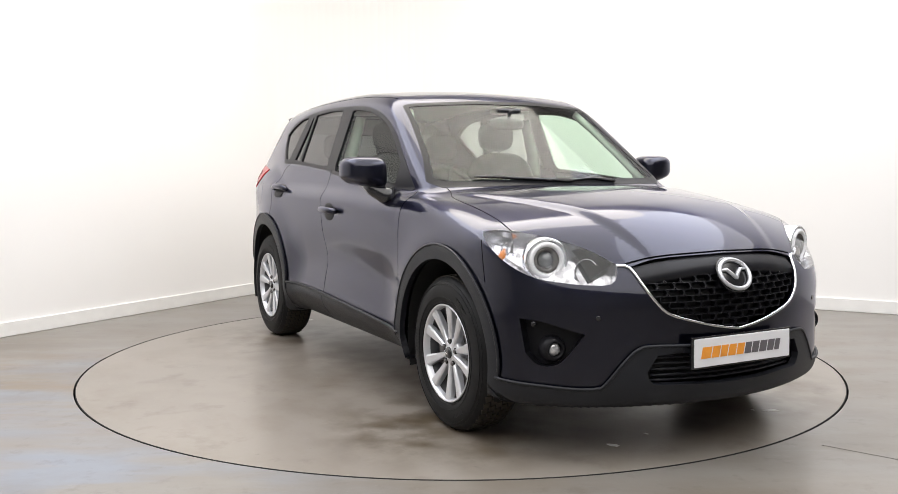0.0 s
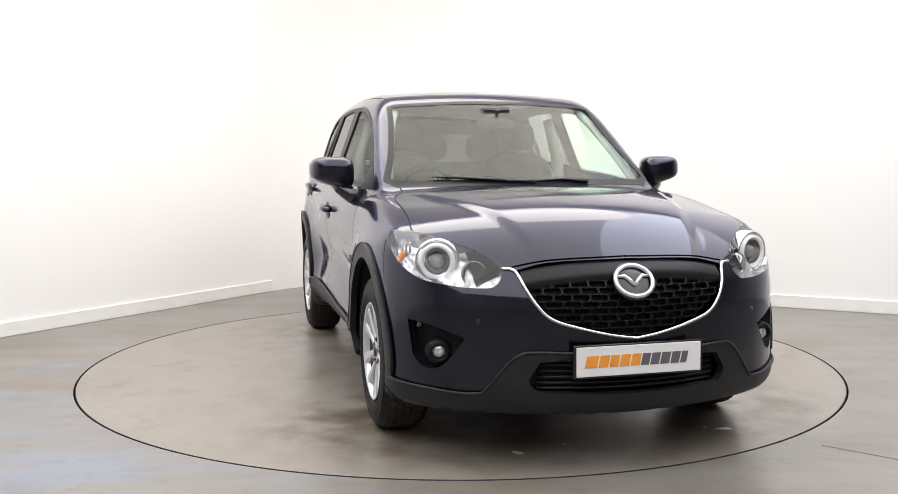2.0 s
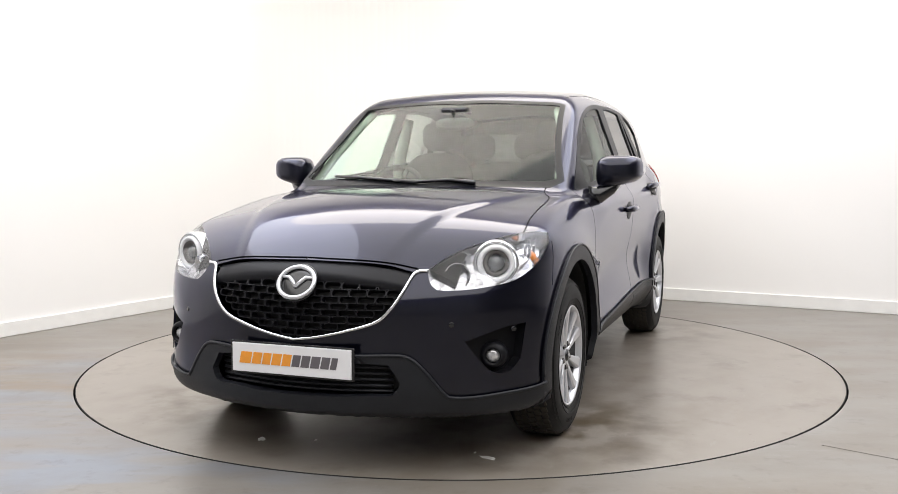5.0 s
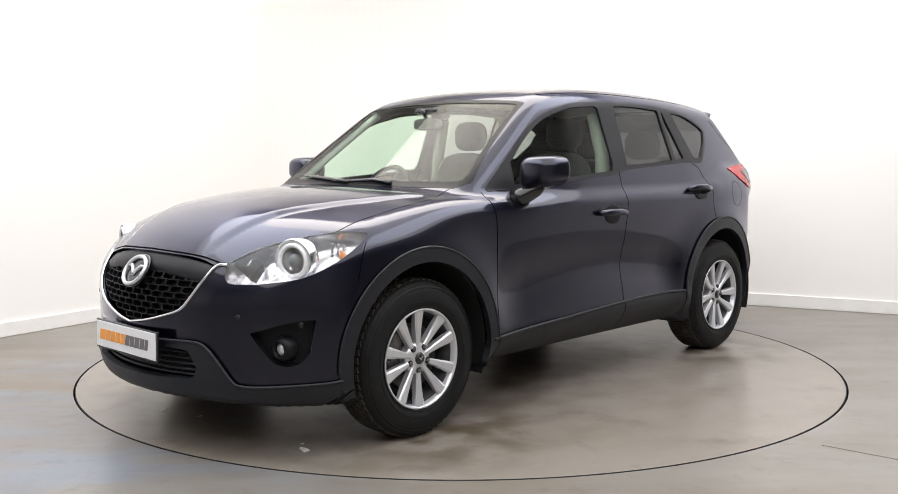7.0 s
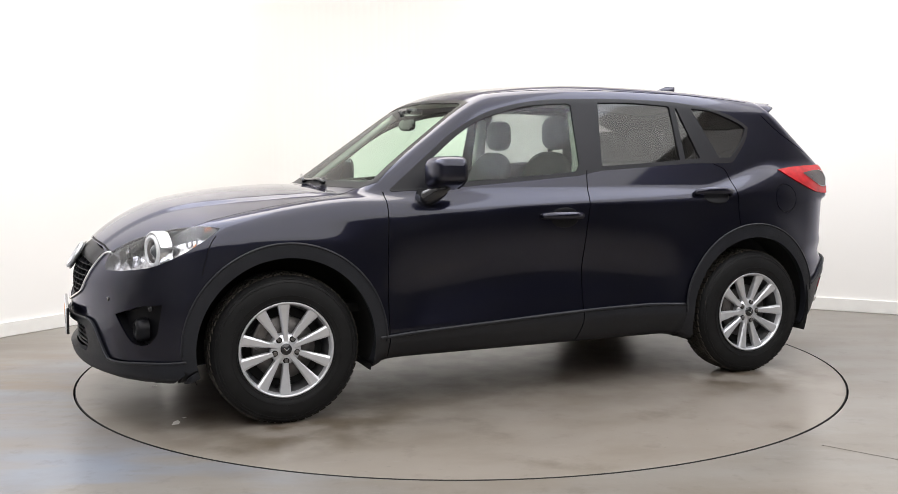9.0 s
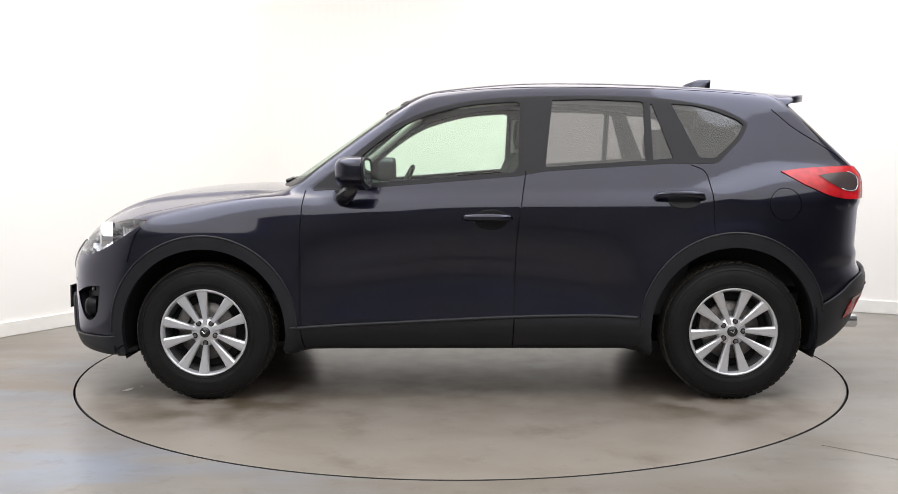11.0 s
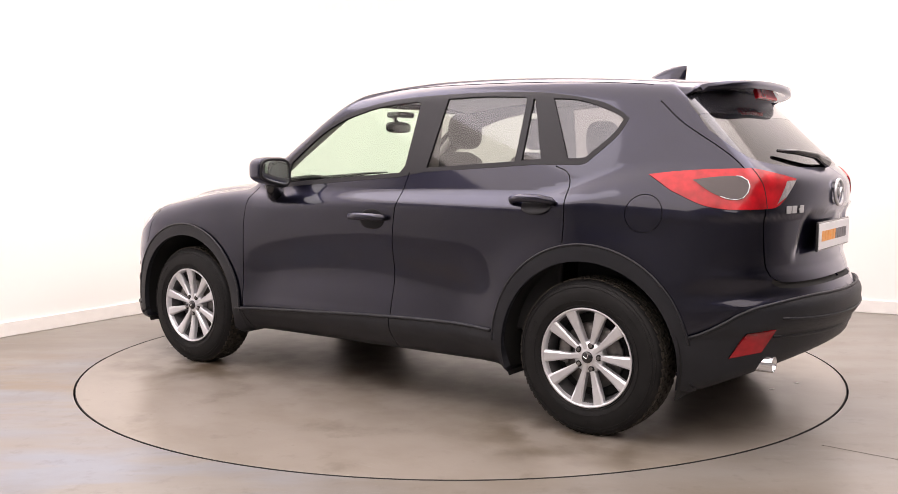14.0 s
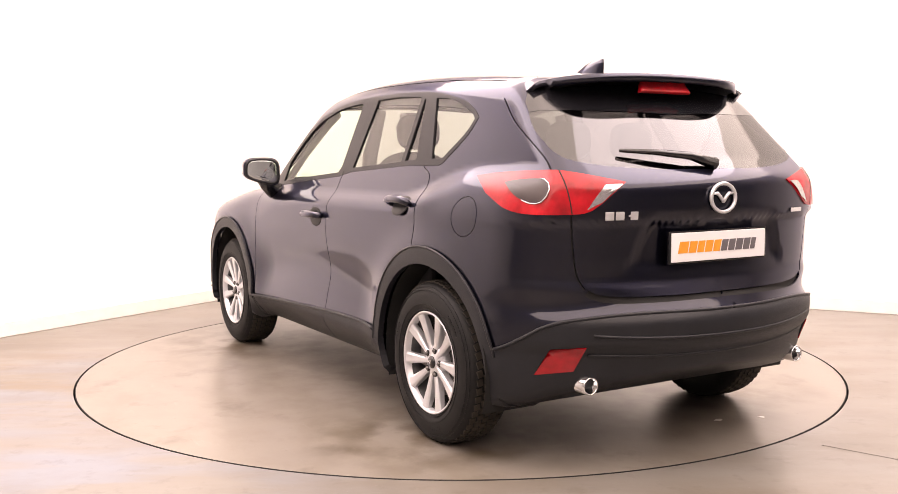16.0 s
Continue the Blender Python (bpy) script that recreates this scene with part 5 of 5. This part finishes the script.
def build_cabin(car):
    build_seat(car, 0.05, 0.38, 0.25, 0.58, (0,))
    build_seat(car, 0.05, -0.38, 0.25, 0.58, (0,))
    build_seat(car, -0.78, 0.0, 0.64, 0.52, (-0.40, 0.0, 0.40))
    bm = bmesh.new()
    ellipsoid(bm, (0.26, 0.70, 0.13), Matrix.Translation((0.72, 0, 0.985)), 3.4)
    dash = part("dashboard", bm, SEAT, car, "dark moulded dashboard", True)
    bm = bmesh.new()
    k = 36
    m = Matrix.Translation((0.42, -0.38, 1.02)) @ Matrix.Rotation(radians(64), 4, "Y")
    tube(bm, [m @ Vector((0.185 * math.cos(2 * math.pi * i / k), 0.185 * math.sin(2 * math.pi * i / k), 0)) for i in range(k + 1)], 0.015, 8)
    wheel_ob = part("steering_wheel", bm, SEAT, car, "dark steering wheel", True)
    bm = bmesh.new()
    ellipsoid(bm, (0.07, 0.07, 0.025), m, 2.4)
    for a in (0.3, 1.57, 2.84):
        tube(bm, [m @ Vector((0, 0, 0)), m @ Vector((0.18 * math.sin(a - 1.57), 0.18 * math.cos(a - 1.57), 0))], 0.014, 6)
    part("wheel_boss", bm, SEAT, wheel_ob, "", True)
    bm = bmesh.new()
    ellipsoid(bm, (0.02, 0.115, 0.035), Matrix.Translation((0.42, 0, 1.43)), 3)
    tube(bm, [(0.42, 0, 1.45), (0.47, 0, 1.51)], 0.012, 8)
    part("rear_view_mirror", bm, GLOSS_BLACK, car, "", True)
    bm = bmesh.new()
    box(bm, (0.10, 0.16, 0.035), Matrix.Translation((0.40, 0.0, 1.505)), 0.012)
    part("sensor_housing", bm, GLOSS_BLACK, car)
    bm = bmesh.new()
    box(bm, (2.9, 1.36, 0.05), Matrix.Translation((-0.30, 0, 0.50)), 0.01)
    part("floor_pan", bm, DARK, car)
    bm = bmesh.new()
    box(bm, (0.5, 1.30, 0.03), Matrix.Translation((-1.55, 0, 1.06)), 0.01)
    part("parcel_cover", bm, SEAT, car)
    # inner panels
    for s in (1, -1):
        for x0, x1, y, z0, z1 in ((-0.24, 0.82, 0.735, 0.42, 1.045), (-1.15, -0.26, 0.735, 0.42, 1.10), (-1.98, -1.17, 0.615, 0.55, 1.17)):
            bm = box(bmesh.new(), (x1 - x0, 0.035, z1 - z0), Matrix.Translation(((x0 + x1) / 2, s * y, (z0 + z1) / 2)) @ Matrix.Rotation(s * radians(3), 4, "X"), 0.014)
            part("inner_trim", bm, SEAT, car, "dark inner trim panel")
        bm = bmesh.new()
        tube(bm, [(-0.33, s * 0.68, 0.98), (-0.335, s * 0.665, 1.25), (-0.33, s * 0.595, 1.49)], [0.045, 0.04, 0.03], 10)
        part("pillar_trim", bm, TRIM_GREY, car, "pale grey pillar trim", True)
        bm = bmesh.new()
        tube(bm, [(0.80, s * 0.690, 1.10), (0.60, s * 0.655, 1.26), (0.40, s * 0.60, 1.42), (0.30, s * 0.56, 1.50)], [0.022, 0.022, 0.022, 0.022], 8)
        part("pillar_trim", bm, TRIM_GREY, car, "pale grey pillar trim", True)
    # lining under the roof
    bm = bmesh.new()
    rows = []
    for i in range(13):
        x = 0.28 - 1.88 * i / 12
        rows.append([bm.verts.new((x, -0.56 + 1.12 * j / 8, 1.625 - (0.11 if x > -0.45 else 0.045) * (x + 0.45) ** 2 - 0.12 * (-0.56 + 1.12 * j / 8) ** 2)) for j in range(9)])
    for a, b in zip(rows, rows[1:]):
        for j in range(8):
            bm.faces.new((a[j], a[j + 1], b[j + 1], b[j]))
    part("roof_lining", bm, TRIM_GREY, car, "", True)


def build_under(car):
    for ax in (AXLE, -AXLE):
        for s in (1, -1):
            bm = bmesh.new()
            k = 28
            rows = []
            for y, r in ((0.875, 0.435), (0.62, 0.435), (0.52, 0.40), (0.52, 0.05)):
                rows.append([bm.verts.new((ax + r * math.cos(a), s * y, 0.365 + r * math.sin(a))) for a in (radians(-20 + 220 * i / k) for i in range(k + 1))])
            for a, b in zip(rows, rows[1:]):
                for i in range(k):
                    bm.faces.new((a[i], a[i + 1], b[i + 1], b[i]))
            part("wheel_well", bm, DARK, car, "", True)
    bm = bmesh.new()
    box(bm, (3.5, 1.0, 0.06), Matrix.Translation((0.1, 0, 0.275)), 0.02)
    part("underbody", bm, DARK, car)
    # unseen dark sheet added under the bonnet, to block bright slits in the skin
    bm = bmesh.new()
    ys = [-0.60 + 0.1 * k for k in range(13)]
    rows = [[bm.verts.new((x, y, on_top([(x, abs(y))])[0][2] - 0.04)) for y in ys] for x in (1.10, 1.35, 1.60, 1.80, 1.95, 2.05)]
    for a, b in zip(rows, rows[1:]):
        for k in range(len(ys) - 1):
            bm.faces.new((a[k], a[k + 1], b[k + 1], b[k]))
    part("bonnet_backing", bm, DARK, car, "", True)
    for ax in (AXLE, -AXLE):
        bm = bmesh.new()
        tube(bm, [(ax, -0.72, 0.34), (ax, 0.72, 0.34)], 0.04, 10)
        part("axle", bm, DARK, car, "", True)


def build_wipers(car):
    for pts in (((1.04, 0.02), (1.0, -0.18), (0.96, -0.36), (0.925, -0.50)), ((1.01, 0.32), (1.0, 0.18), (1.03, 0.02), (1.02, -0.12))):
        q = [on_top([(x, abs(y))])[0] for x, y in pts]
        bm = bmesh.new()
        tube(bm, [(p[0], y, p[2] + 0.014) for p, (_, y) in zip(q, pts)], [0.012, 0.010, 0.009, 0.006], 8)
        part("wiper", bm, GLOSS_BLACK, car, "black windscreen wiper", True)


HOUSING = material("lamp_housing_chrome", (0.55, 0.55, 0.57), 0.14, 0.85, spread=0.45, scale=30, detail=1.0)
GRILLE_BLACK = material("grille_black", (0.008, 0.008, 0.010), 0.4, spec=0.18)
HOUSING_LIGHT = material("lamp_reflector", (0.72, 0.72, 0.74), 0.15, 0.9, 1.0, 0.25, 60)
HALO = material("white_lamp_ring", (0.85, 0.86, 0.88), 0.2, 0.0, 1.0)
FOG_GLASS = material("fog_lamp_glass", (0.62, 0.62, 0.63), 0.15, 0.5, 1.0, 0.5, 60)
EYE = material("projector_glass", (0.10, 0.11, 0.12), 0.05, 0.0, 1.0)
SMOKED = material("smoked_lens", (0.05, 0.038, 0.04), 0.2, 0.0, 0.1)


def build_car():
    car = tagged(new("car"), "dark blue metallic five-door crossover car parked on the turntable", "car")
    P, N, got, doors_f, doors_r, tailgate = build_skin(car)
    build_lamps(car, P, N, got)
    build_nose(car)
    build_tail(car, tailgate)
    for k, s in enumerate((1, -1)):
        build_mirror(doors_f[k], s)
        build_handle(doors_f[k], -0.10, 0.935, s)
        build_handle(doors_r[k], -1.07, 1.03, s)
    build_wipers(car)
    build_cabin(car)
    build_under(car)
    wheel = build_wheel()
    wheel.parent = car
    wheel.matrix_basis = pose(AXLE, 0.785, WHEEL_R)
    for ax, s, turn in ((-AXLE, 1, 20), (AXLE, -1, 35), (-AXLE, -1, 50)):
        copy_thing(wheel, pose(ax, s * 0.785, WHEEL_R, 0, turn, 0 if s > 0 else 180))
    return car


car = build_car()


def heading(t):
    """The table's turn in degrees: it starts up, then turns evenly."""
    if t >= 2:
        return -75.35 - 11.71 * (t - 2)
    return {0.0: -62.25, 0.5: -63.1, 1.0: -65.65, 1.5: -69.85}[t]


def motions():
    times = [0.5 * k for k in range(33)]
    walk(turntable, [(t, pose(0, 0, 0, 0, 0, heading(t))) for t in times])
    walk(car, [(t, pose(0, 0, 0, 0, 0, heading(t)) @ pose(-0.047, 0.116, 0.0)) for t in times])


motions()
